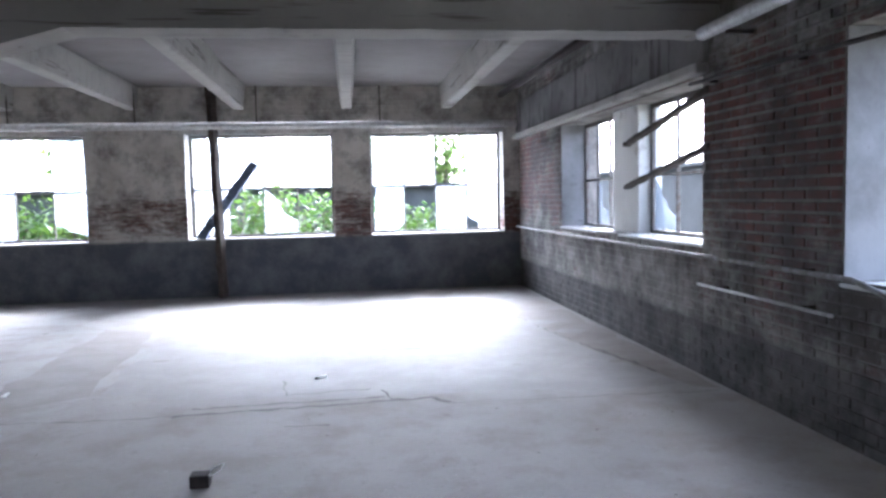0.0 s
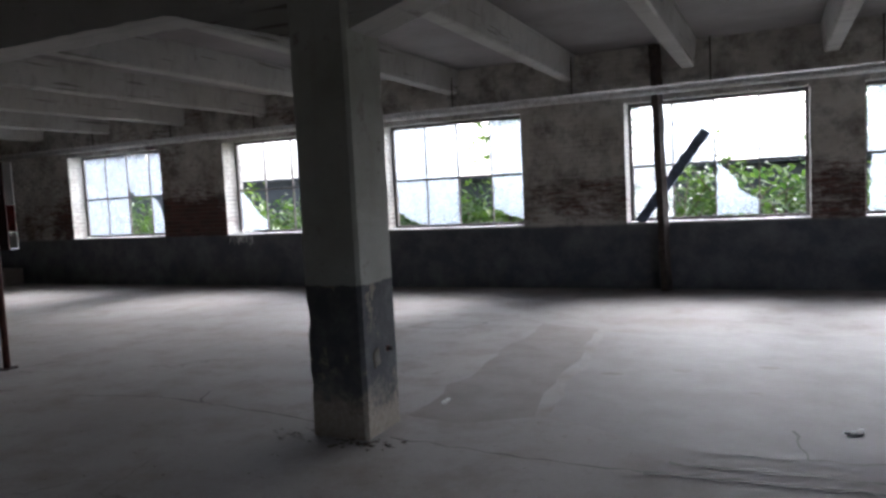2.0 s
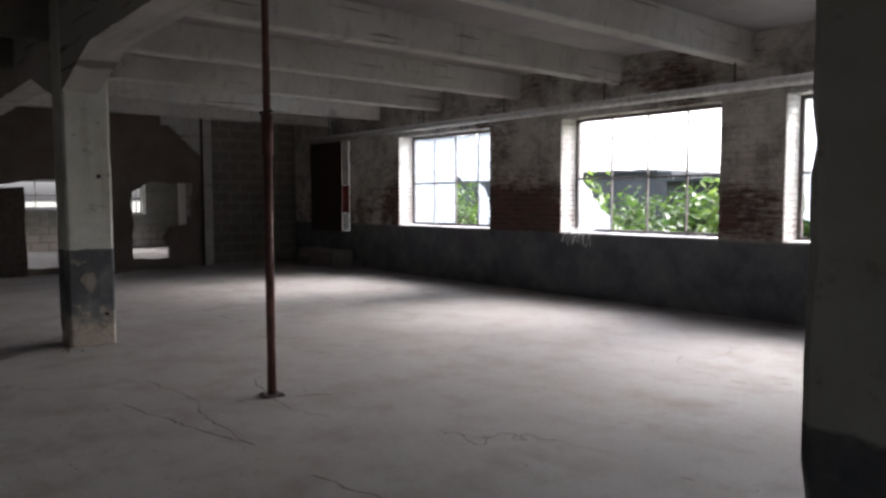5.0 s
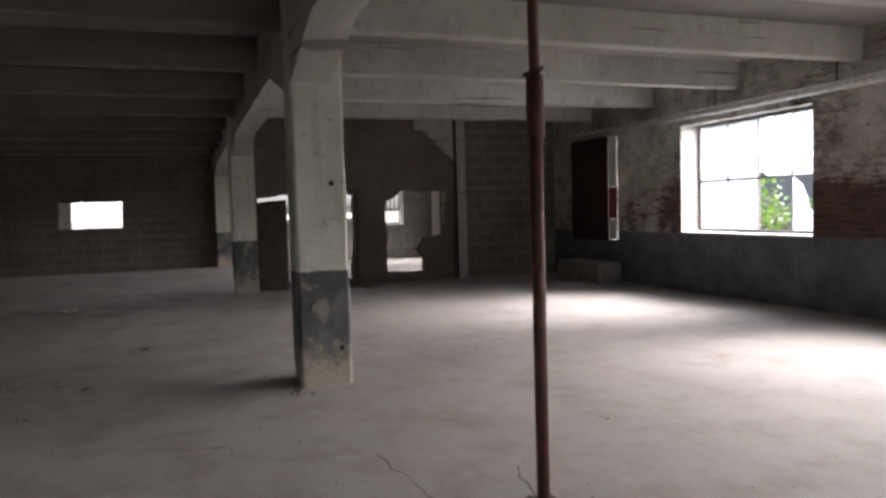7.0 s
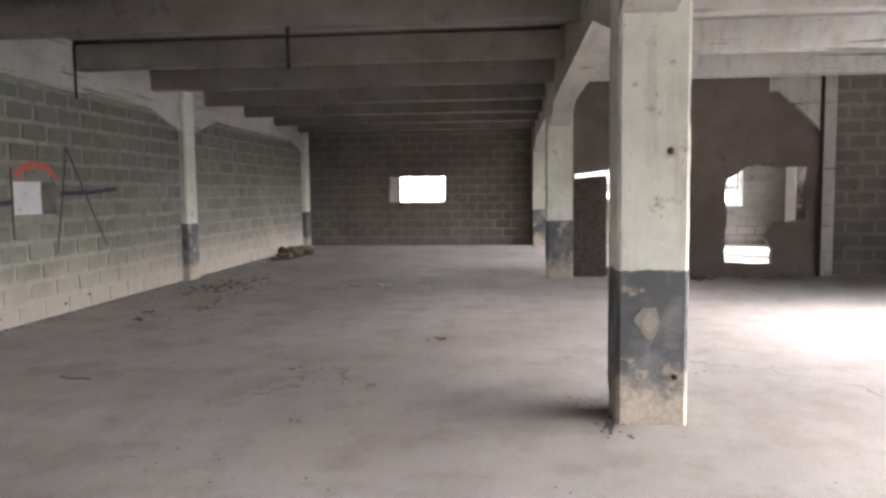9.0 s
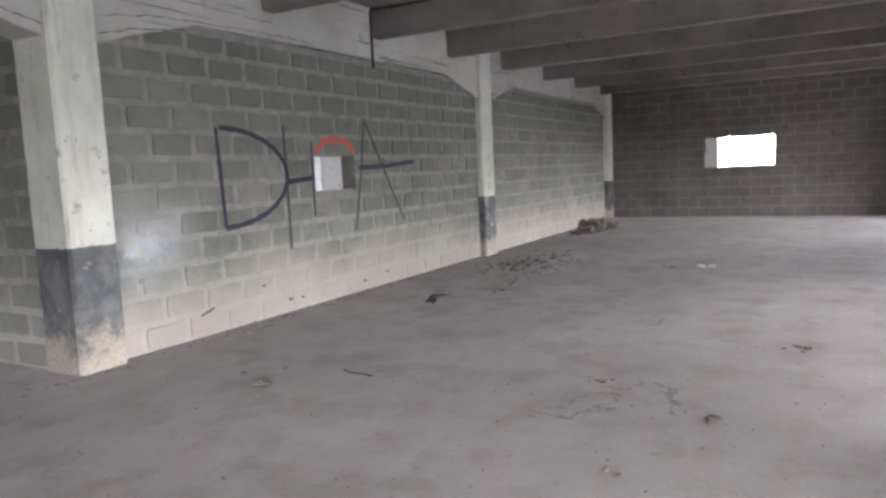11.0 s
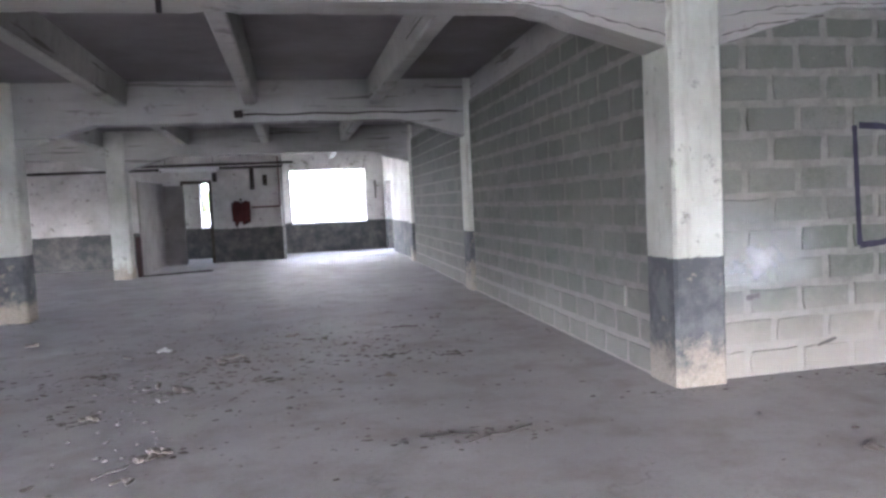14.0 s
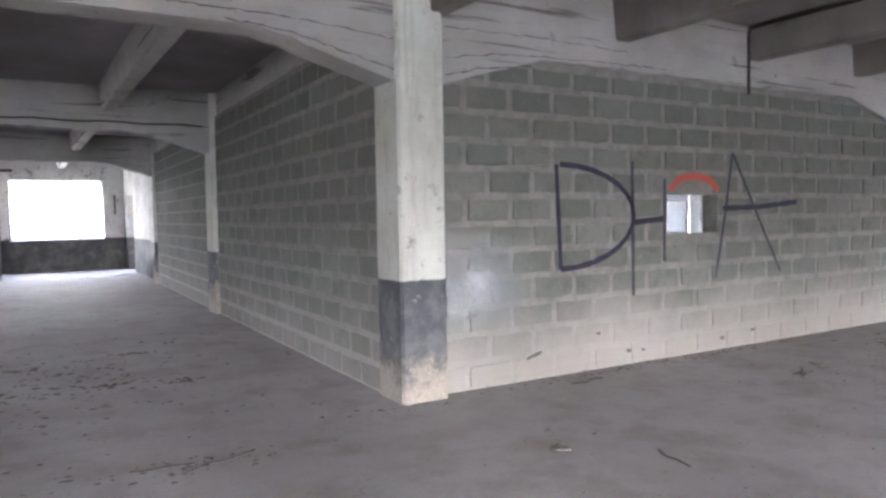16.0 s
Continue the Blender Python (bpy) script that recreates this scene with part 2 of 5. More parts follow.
def dirty_glass(name, clear, tint=(0.85, 0.87, 0.88, 1)):
    k = Nodes(name, 0.25)
    grime = k.span(k.noise(6, 7, 0.7), 0.3, 0.7, 0.0, 1.0)
    dif = k.n.new("ShaderNodeBsdfTranslucent")
    dif.inputs["Color"].default_value = tint
    tra = k.n.new("ShaderNodeBsdfTransparent")
    tra.inputs["Color"].default_value = (0.93, 0.96, 0.96, 1)
    m1 = k.n.new("ShaderNodeMixShader")
    k.l.new(k.span(grime, 0, 1, clear, min(1.0, clear + 0.35)), m1.inputs[0])
    k.l.new(dif.outputs[0], m1.inputs[1])
    k.l.new(tra.outputs[0], m1.inputs[2])
    glo = k.n.new("ShaderNodeBsdfGlossy")
    glo.inputs["Roughness"].default_value = 0.08
    fr = k.n.new("ShaderNodeFresnel")
    fr.inputs["IOR"].default_value = 1.4
    m2 = k.n.new("ShaderNodeMixShader")
    k.l.new(fr.outputs[0], m2.inputs[0])
    k.l.new(m1.outputs[0], m2.inputs[1])
    k.l.new(glo.outputs[0], m2.inputs[2])
    k.l.new(m2.outputs[0], k.n["Material Output"].inputs["Surface"])
    return k.m


def smear_material():
    """A faint powdery overspray that thins out towards its edge."""
    k = Nodes("white_overspray", 0.9)
    tc = k.n.new("ShaderNodeTexCoord")
    ln = k.n.new("ShaderNodeVectorMath")
    ln.operation = "LENGTH"
    k.l.new(tc.outputs["Object"], ln.inputs[0])
    fade = k.math("MULTIPLY", k.span(ln.outputs["Value"], 0.6, 0.0), k.span(k.noise(7, 5, 0.6), 0.25, 0.75))
    k.done((0.54, 0.56, 0.57))
    tr = k.n.new("ShaderNodeBsdfTransparent")
    mx = k.n.new("ShaderNodeMixShader")
    k.l.new(k.math("MULTIPLY", fade, 0.85), mx.inputs[0])
    k.l.new(tr.outputs[0], mx.inputs[1])
    k.l.new(k.b.outputs[0], mx.inputs[2])
    k.l.new(mx.outputs[0], k.n["Material Output"].inputs["Surface"])
    return k.m


def streaked_material():
    """Grey painted concrete with dark runs of damp."""
    k = Nodes("streaked_concrete", 0.85)
    c = k.mix(k.span(k.noise(1.2, 6, 0.65), 0.38, 0.66), (0.19, 0.18, 0.17), (0.085, 0.08, 0.075))
    run = k.noise(1.0, 3, 0.6, (1.0, 7.0, 1.1), (0, 3, 5))
    c = k.mix(k.span(run, 0.55, 0.62, 0, 0.85), c, (0.045, 0.04, 0.036))
    c = k.mix(k.span(k.noise(3.2, 7, 0.7, offset=(2, 1, 0)), 0.56, 0.66, 0, 0.7), c, (0.07, 0.06, 0.055))
    return k.done(c, k.noise(24, 5, 0.7), 0.35, 0.006)


M_SMEAR = smear_material()
M_STREAK = streaked_material()
M_FLOOR = floor_material()
M_PATCH = patch_material("pale_floor_patch", (0.275, 0.257, 0.238), (0.222, 0.205, 0.189))
M_PATCH_DARK = patch_material("dark_floor_patch", (0.182, 0.157, 0.137), (0.24, 0.215, 0.192))
M_SEAM = patch_material("dark_joint", (0.07, 0.06, 0.052), (0.14, 0.125, 0.11))
M_CEIL = ceiling_material()
M_SLAB = slab_material()
M_BARE = plaster_material("bare_concrete_joist", (0.22, 0.202, 0.18), (0.15, 0.137, 0.12), (0.08, 0.07, 0.06))
M_COL = column_material()
M_COL_PLAIN = column_material("plain_painted_column", 0.85, -1.0)
# column paint toned down: the shade on its near faces is in the colour
M_COL_DIM = column_material("dimmed_concrete_column", 0.65)
M_NORTH = wall_paint("whitewashed_brick", 0.85, 1.6, 0.9, red=((0.055, 0.027, 0.023), (0.125, 0.055, 0.044)), force=0.13, soot=(0.47, 0.66, 0.7), west=0.09)
M_NORTH_BACK = wall_paint("whitewashed_mortar", 0.85, 1.6, 0.9, red=((0.11, 0.09, 0.075), (0.14, 0.11, 0.09)), force=0.13, soot=(0.47, 0.66, 0.7), west=0.09)
M_EAST = wall_paint("worn_brick", 1.2, 2.4, 0.45, 0.53, ((0.12, 0.045, 0.037), (0.2, 0.08, 0.06)), 0.6, 0.12, (0.38, 0.6, 0.9), low=((0.035, 0.032, 0.03), (0.135, 0.124, 0.112)))
M_EAST_BACK = wall_paint("worn_mortar", 1.2, 2.4, 0.45, 0.53, ((0.24, 0.22, 0.2), (0.32, 0.29, 0.26)), 0.6, 0.12, (0.38, 0.62, 0.8), low=((0.035, 0.032, 0.03), (0.135, 0.124, 0.112)))
M_REVEAL = wall_paint("whitewashed_reveal", 0.9, 1.45, -1.0, 0.66, ((0.16, 0.05, 0.04), (0.26, 0.1, 0.075)), 1.35, 0.16, (0.6, 0.75, 0.4))
M_FLAKE = plaster_material("flaking_reveal_paint", (0.27, 0.27, 0.28), (0.13, 0.127, 0.127), (0.045, 0.04, 0.036))
M_BARE_SPOT = plaster_material("bare_spot", (0.23, 0.205, 0.165), (0.15, 0.132, 0.107), (0.08, 0.07, 0.058))
M_GREYPIPE = metal_paint("dull_grey_pipe", (0.3, 0.29, 0.28), (0.16, 0.14, 0.12), 0.7, 0.0)
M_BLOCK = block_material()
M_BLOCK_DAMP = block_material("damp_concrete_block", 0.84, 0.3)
# darker copies of block and mortar: the far bays' shade is in their colour
M_BLOCK_DIM = plaster_material("dimmed_concrete_block", (0.175, 0.16, 0.138), (0.12, 0.111, 0.096), (0.07, 0.063, 0.055))
M_MORTAR_DIM = plaster_material("dimmed_mortar", (0.225, 0.208, 0.18), (0.165, 0.152, 0.132), (0.09, 0.082, 0.072))
M_MORTAR = mortar_material()
M_BROWN = plaster_material("brown_board", (0.12, 0.096, 0.08), (0.175, 0.142, 0.12), (0.07, 0.055, 0.045))
M_DOOR = plaster_material("faded_brown_paint", (0.27, 0.25, 0.228), (0.18, 0.163, 0.147), (0.06, 0.052, 0.045))
M_GREYWALL = plaster_material("grey_render", (0.3, 0.28, 0.26), (0.2, 0.185, 0.17), (0.1, 0.09, 0.08))
M_WHITE = plaster_material("flaking_white_paint", (0.72, 0.72, 0.7), (0.58, 0.57, 0.54), (0.34, 0.31, 0.27))
M_SOUTH = south_plaster()
M_RUST = metal_paint("rusty_red_pipe", (0.12, 0.045, 0.032), (0.065, 0.032, 0.026))
M_DARKPIPE = metal_paint("dark_iron", (0.03, 0.024, 0.022), (0.055, 0.04, 0.033), 0.85, 0.0)
M_LITTER = plaster_material("dry_litter", (0.1, 0.078, 0.06), (0.065, 0.05, 0.04), (0.03, 0.025, 0.02))
M_WHITEPIPE = metal_paint("white_painted_pipe", (0.62, 0.62, 0.6), (0.42, 0.41, 0.38), 0.5, 0.0)
M_BAR = metal_paint("steel_glazing_bar", (0.16, 0.15, 0.14), (0.09, 0.065, 0.05))
M_GLASS = dirty_glass("grimy_glass", 0.3, (0.24, 0.27, 0.3, 1))
M_GLASS_CLEAR = dirty_glass("dusty_glass", 0.75)
M_RED = metal_paint("red_paint", (0.24, 0.026, 0.023), (0.12, 0.018, 0.016), 0.5, 0.0)
M_HOSE = metal_paint("faded_red_canvas", (0.13, 0.034, 0.03), (0.08, 0.022, 0.02), 0.9, 0.0)
M_REDDARK = metal_paint("dark_red_sheet", (0.05, 0.02, 0.017), (0.03, 0.014, 0.013), 0.8, 0.0)
M_WOOD = metal_paint("weathered_timber", (0.075, 0.058, 0.047), (0.04, 0.031, 0.025), 0.9, 0.0)
M_BLUEWOOD = metal_paint("blue_grey_timber", (0.15, 0.19, 0.28), (0.09, 0.115, 0.17), 0.8, 0.0)
M_BLUE_INK = metal_paint("dark_violet_spray_paint", (0.018, 0.014, 0.035), (0.03, 0.024, 0.055), 0.6, 0.0)
M_BLACK_INK = metal_paint("black_spray_paint", (0.03, 0.03, 0.035), (0.06, 0.06, 0.065), 0.6, 0.0)
M_RED_INK = metal_paint("orange_red_spray_paint", (0.55, 0.09, 0.05), (0.42, 0.1, 0.07), 0.6, 0.0)
M_RUBBLE = plaster_material("rubble", (0.2, 0.17, 0.14), (0.12, 0.1, 0.085), (0.05, 0.04, 0.035))
M_CRUMB = plaster_material("plaster_crumb", (0.27, 0.25, 0.225), (0.2, 0.185, 0.165), (0.13, 0.12, 0.1))
M_PALE = plaster_material("pale_scrap", (0.75, 0.74, 0.7), (0.6, 0.58, 0.55), (0.4, 0.38, 0.35))
M_GROUND = plaster_material("earth", (0.1, 0.09, 0.06), (0.07, 0.075, 0.04), (0.05, 0.045, 0.03))
M_LEAF = leaf_material("leaf_green", (0.035, 0.085, 0.014), (0.1, 0.165, 0.025))
M_LEAF2 = leaf_material("leaf_light_green", (0.08, 0.15, 0.022), (0.16, 0.23, 0.045))
M_BARK = plaster_material("bark", (0.12, 0.1, 0.075), (0.08, 0.065, 0.05), (0.05, 0.04, 0.03))
M_SHED = plaster_material("dark_shed_wall", (0.06, 0.066, 0.068), (0.04, 0.044, 0.045), (0.02, 0.02, 0.02))
M_LAMP = plaster_material("white_enamel", (0.7, 0.7, 0.68), (0.6, 0.6, 0.57), (0.45, 0.43, 0.4), 0.4)


# ---- mesh helpers ----
def mesh_of(name, bm, mat):
    me = bpy.data.meshes.new(name)
    bm.normal_update()
    bm.to_mesh(me)
    bm.free()
    me.materials.append(mat)
    return me


def part(name, bm, mat, parent=None, label=""):
    ob = new(name, mesh_of(name, bm, mat))
    ob.parent = parent
    if label:
        tagged(ob, label)
    return ob


def add_box(bm, x0, x1, y0, y1, z0, z1, bevel=0.0):
    r = bmesh.ops.create_cube(bm, size=1.0, matrix=Matrix.Translation(((x0 + x1) / 2, (y0 + y1) / 2, (z0 + z1) / 2)) @ Matrix.Diagonal((x1 - x0, y1 - y0, z1 - z0, 1)))
    if bevel:
        es = {e for v in r["verts"] for e in v.link_edges}
        bmesh.ops.bevel(bm, geom=list(es), offset=bevel, segments=1, affect="EDGES")


def box(x0, x1, y0, y1, z0, z1, bevel=0.0):
    bm = bmesh.new()
    add_box(bm, x0, x1, y0, y1, z0, z1, bevel)
    return bm


def add_tube(bm, a, b, r, seg=12, r2=None):
    a, b = Vector(a), Vector(b)
    d = b - a
    m = Matrix.Translation((a + b) / 2) @ d.to_track_quat("Z", "Y").to_matrix().to_4x4()
    bmesh.ops.create_cone(bm, cap_ends=True, segments=seg, radius1=r, radius2=r if r2 is None else r2, depth=d.length, matrix=m)


def tube(points, r, seg=12):
    """One pipe swept along a line of points, its bends rounded."""
    src, pts = [Vector(p) for p in points], []
    for i, p in enumerate(src):
        if 0 < i < len(src) - 1:
            a, b = src[i - 1] - p, src[i + 1] - p
            cut = min(2.5 * r, a.length * 0.4, b.length * 0.4)
            p0, p1 = p + a.normalized() * cut, p + b.normalized() * cut
            pts += [p0.lerp(p, f).lerp(p.lerp(p1, f), f) for f in (0.0, 0.33, 0.67, 1.0)]
        else:
            pts.append(p)
    bm, rings, side = bmesh.new(), [], None
    for i, p in enumerate(pts):
        d = (pts[min(i + 1, len(pts) - 1)] - pts[max(i - 1, 0)]).normalized()
        if side is None:
            side = d.orthogonal().normalized()
        side = (side - d * side.dot(d)).normalized()
        up = d.cross(side)
        rings.append([bm.verts.new(p + (side * math.cos(6.28318 * k / seg) + up * math.sin(6.28318 * k / seg)) * r) for k in range(seg)])
    for r0, r1 in zip(rings, rings[1:]):
        for k in range(seg):
            bm.faces.new((r0[k], r0[(k + 1) % seg], r1[(k + 1) % seg], r1[k]))
    bm.faces.new(rings[0][::-1])
    bm.faces.new(rings[-1])
    bmesh.ops.recalc_face_normals(bm, faces=bm.faces)
    return bm


def smooth(ob):
    for p in ob.data.polygons:
        p.use_smooth = True
    return ob


def plate(outer, holes, place, thick):
    """A flat plate with holes: outlines in (u, w), laid out by place(u, w, v)."""
    from mathutils.geometry import tessellate_polygon
    loops = [outer, *holes]
    flat = [q for lp in loops for q in lp]
    tris = tessellate_polygon([[Vector((u, w, 0)) for u, w in lp] for lp in loops])
    bm = bmesh.new()
    front = [bm.verts.new(place(u, w, 0.0)) for u, w in flat]
    back = [bm.verts.new(place(u, w, -thick)) for u, w in flat]
    for a, b, c in tris:
        try:
            bm.faces.new((front[a], front[b], front[c]))
            bm.faces.new((back[c], back[b], back[a]))
        except ValueError:
            pass
    start = 0
    for lp in loops:
        n = len(lp)
        for i in range(n):
            j = (i + 1) % n
            bm.faces.new((front[start + i], front[start + j], back[start + j], back[start + i]))
        start += n
    bmesh.ops.recalc_face_normals(bm, faces=bm.faces)
    return bm


def ragged(points, amount, step=0.15, seed=1):
    """The outline with its sides broken into short uneven steps."""
    rng = random.Random(seed)
    out = []
    for (ax, ay), (bx, by) in zip(points, points[1:] + points[:1]):
        n = max(1, int(math.hypot(bx - ax, by - ay) / step))
        for i in range(n):
            f = i / n
            j = amount if i else amount * 0.3
            out.append((ax + (bx - ax) * f + rng.uniform(-j, j), ay + (by - ay) * f + rng.uniform(-j, j)))
    return out


def at_y(y, sign=1):
    """Lays (u, w) on a wall along x whose face is at y; sign -1: the face looks to -y."""
    return lambda u, w, v: (u, y + sign * v, w)


def at_x(x, sign=1):
    return lambda u, w, v: (x + sign * v, u, w)


def wall_grid(u0, u1, w0, w1, openings, place, thick):
    """A wall with rectangular openings through it, as one mesh."""
    bm = bmesh.new()
    us = sorted({u0, u1, *(o[i] for o in openings for i in (0, 1))})
    ws = sorted({w0, w1, *(o[i] for o in openings for i in (2, 3))})
    verts = {}

    def vert(u, w, v):
        key = (round(u, 4), round(w, 4), v)
        if key not in verts:
            verts[key] = bm.verts.new(place(u, w, v))
        return verts[key]

    def solid(i, j):
        if not (0 <= i < len(us) - 1 and 0 <= j < len(ws) - 1):
            return False
        u, w = (us[i] + us[i + 1]) / 2, (ws[j] + ws[j + 1]) / 2
        return not any(a < u < b and c < w < d for a, b, c, d in openings)

    for i in range(len(us) - 1):
        for j in range(len(ws) - 1):
            if not solid(i, j):
                continue
            a, b, c, d = us[i], us[i + 1], ws[j], ws[j + 1]
            bm.faces.new([vert(*q, 0.0) for q in ((a, c), (b, c), (b, d), (a, d))])
            bm.faces.new([vert(*q, -thick) for q in ((a, d), (b, d), (b, c), (a, c))])
            for (di, dj), (p, q) in (((-1, 0), ((a, c), (a, d))), ((1, 0), ((b, d), (b, c))), ((0, -1), ((b, c), (a, c))), ((0, 1), ((a, d), (b, d)))):
                if not solid(i + di, j + dj):
                    bm.faces.new([vert(*p, 0.0), vert(*q, 0.0), vert(*q, -thick), vert(*p, -thick)])
    bmesh.ops.recalc_face_normals(bm, faces=bm.faces)
    return bm


def pieces(u0, u1, w0, w1, openings, course, length, joint):
    """The bricks or blocks of a stretch of wall in stretcher bond, cut at its ends and openings: (ua, ub, wa, wb)."""
    out, row, w = [], 0, w0
    while w < w1 - 0.02:
        wa, wb = w, min(w + course - joint, w1)
        u = u0 - (length / 2 if row % 2 else 0.0)
        while u < u1:
            spans = [(max(u, u0), min(u + length - joint, u1))]
            for a, b, c, d in openings:
                if c < (wa + wb) / 2 < d:
                    spans = [s for x, y in spans for s in ((x, min(y, a)), (max(x, b), y)) if s[1] - s[0] > 0.02]
            out += [(x, y, wa, wb) for x, y in spans if y - x > 0.03]
            u += length
        w += course
        row += 1
    return out


def joined_pieces(name, cells, place, proud, mat, parent, label="", jitter=0.002):
    """Bricks or blocks in one mesh, each with its own edges, standing proud of the joints."""
    rng = random.Random(len(cells))
    vs, fs = [], []
    for a, b, c, d in cells:
        p = proud + rng.uniform(-jitter, jitter)
        e = 0.004
        n = len(vs)
        vs += [place(u, w, 0.0) for u, w in ((a, c), (b, c), (b, d), (a, d))]
        vs += [place(u, w, p) for u, w in ((a + e, c + e), (b - e, c + e), (b - e, d - e), (a + e, d - e))]
        fs.append((n + 4, n + 5, n + 6, n + 7))
        fs += [(n + i, n + (i + 1) % 4, n + 4 + (i + 1) % 4, n + 4 + i) for i in range(4)]
    me = bpy.data.meshes.new(name)
    me.from_pydata(vs, [], fs)
    me.update()
    bm = bmesh.new()
    bm.from_mesh(me)
    bmesh.ops.recalc_face_normals(bm, faces=bm.faces)
    bm.to_mesh(me)
    bm.free()
    me.materials.append(mat)
    ob = new(name, me)
    ob.parent = parent
    return tagged(ob, label, kind="stuff")


def rough_outline(x, y, seed, amount):
    """A block's outline, its arrises knocked about."""
    rng = random.Random(seed)
    pts = [(-x, -y), (-x / 3, -y), (x / 3, -y), (x, -y), (x, 0), (x, y), (x / 3, y), (-x / 3, y), (-x, y), (-x, 0)]
    return [(u + rng.uniform(-1, 0.6) * amount * (1 if u > 0 else -1), w + rng.uniform(-1, 0.6) * amount * (1 if w > 0 else -1 if w < 0 else 0)) for u, w in pts]


def single_pieces(name, cells, place, proud, mat, parent, jitter=0.003, rough=0.002, variants=1):
    """Bricks or blocks as objects of their own; alike sizes share a mesh."""
    rng = random.Random(len(cells) + 5)
    cache = {}
    o = Vector(place(0, 0, 0))
    uu, ww, vv = (Vector(place(*q)) - o for q in ((1, 0, 0), (0, 1, 0), (0, 0, 1)))
    for a, b, c, d in cells:
        size = (round(b - a, 3), round(d - c, 3), rng.randrange(variants))
        if size not in cache:
            bm = bmesh.new()
            e = 0.006 if rough < 0.004 else 0.012
            out = rough_outline(size[0] / 2, size[1] / 2, size[2] * 13 + int(size[0] * 1000), rough)
            inn = [(u * (1 - 2 * e / size[0]), w * (1 - 2 * e / size[1])) for u, w in out]
            vs = [bm.verts.new(uu * u + ww * w - vv * 0.02) for u, w in out]
            vt = [bm.verts.new(uu * u + ww * w + vv * proud) for u, w in inn]
            bm.faces.new(vt)
            for i in range(10):
                bm.faces.new((vs[i], vs[(i + 1) % 10], vt[(i + 1) % 10], vt[i]))
            bmesh.ops.recalc_face_normals(bm, faces=bm.faces)
            cache[size] = mesh_of(name, bm, mat)
        ob = new(name, cache[size])
        ob.location = place((a + b) / 2, (c + d) / 2, rng.uniform(-jitter, jitter))
        ob.parent = parent


def thing(name, label, category, group="", kind="", at=(0, 0, 0)):
    ob = new(name)
    ob.location = at
    ob.empty_display_size = 0.2
    return tagged(ob, label, category, group, kind)


# ---- the large structure ----
NORTH, EAST, SOUTH, WEST = 12.66, 2.4, -18.3, -25.1
SLAB, JOIST, GIRDER, HAUNCH = 3.3, 2.95, 2.7, 2.42
ROWS_Y = (6.32, 0.07, -6.18, -12.43)

ground = part("ground", box(-600, 600, -600, 600, -0.6, -0.25), M_GROUND)
tagged(ground, "overgrown dark earth around the factory", "ground", kind="structure")
floor = part("floor", box(WEST, EAST, SOUTH, NORTH, -0.24, 0.0), M_FLOOR)
tagged(floor, "worn dusty grey concrete factory floor with cracks", "floor", kind="structure")
ceiling = part("ceiling", box(WEST - 0.3, EAST + 0.55, SOUTH - 0.3, NORTH + 0.55, SLAB, SLAB + 0.25), M_SLAB)
tagged(ceiling, "stained grey concrete ceiling slab", "ceiling", kind="structure")

JOIST_X = (-24.1, -22.25, -20.4, -18.5, -16.63, -14.76, -12.89, -10.96, -9.1, -7.27, -5.5, -3.71, -2.1, -0.42, 1.2)


def joist(x, y0, y1, mat):
    bm = bmesh.new()
    # a rib that tapers a little towards its soffit
    z0, z1, a, b = JOIST, SLAB - 0.004, 0.085, 0.12
    vs = [bm.verts.new((dx, y, z)) for y in (y0, y1) for dx, z in ((-a, z0), (a, z0), (b, z1), (-b, z1))]
    for f in ((0, 1, 2, 3), (7, 6, 5, 4), (0, 4, 5, 1), (1, 5, 6, 2), (2, 6, 7, 3), (3, 7, 4, 0)):
        bm.faces.new([vs[i] for i in f])
    bmesh.ops.recalc_face_normals(bm, faces=bm.faces)
    es = [e for e in bm.edges if abs(e.verts[0].co.z - z0) < 1e-4 and abs(e.verts[1].co.z - z0) < 1e-4 and abs(e.verts[0].co.y - e.verts[1].co.y) > 0.5]
    bmesh.ops.bevel(bm, geom=es, offset=0.015, segments=1, affect="EDGES")
    ob = part("ceiling_joist", bm, mat)
    ob.location.x = x
    return tagged(ob, "pale limewashed concrete joist under the ceiling" if mat is M_CEIL else "bare grey-brown concrete joist under the ceiling", "joist", "ceiling joists", "structure")


for jx in JOIST_X:
    for y_lo, y_hi in ((ROWS_Y[0] + 0.16, NORTH - 0.003), (ROWS_Y[1] + 0.16, ROWS_Y[0] - 0.16), (ROWS_Y[2] + 0.16, ROWS_Y[1] - 0.16), (ROWS_Y[3] + 0.16, ROWS_Y[2] - 0.16), (SOUTH + 0.003, ROWS_Y[3] - 0.16)):
        if y_hi < 0:
            # the south bays are set out a little further west
            if not -11.2 < jx < -10.5:
                joist(jx - 0.2, y_lo, y_hi, M_CEIL)
        else:
            joist(jx, y_lo, y_hi, M_CEIL if y_lo > 5 and jx > -18 else M_BARE)


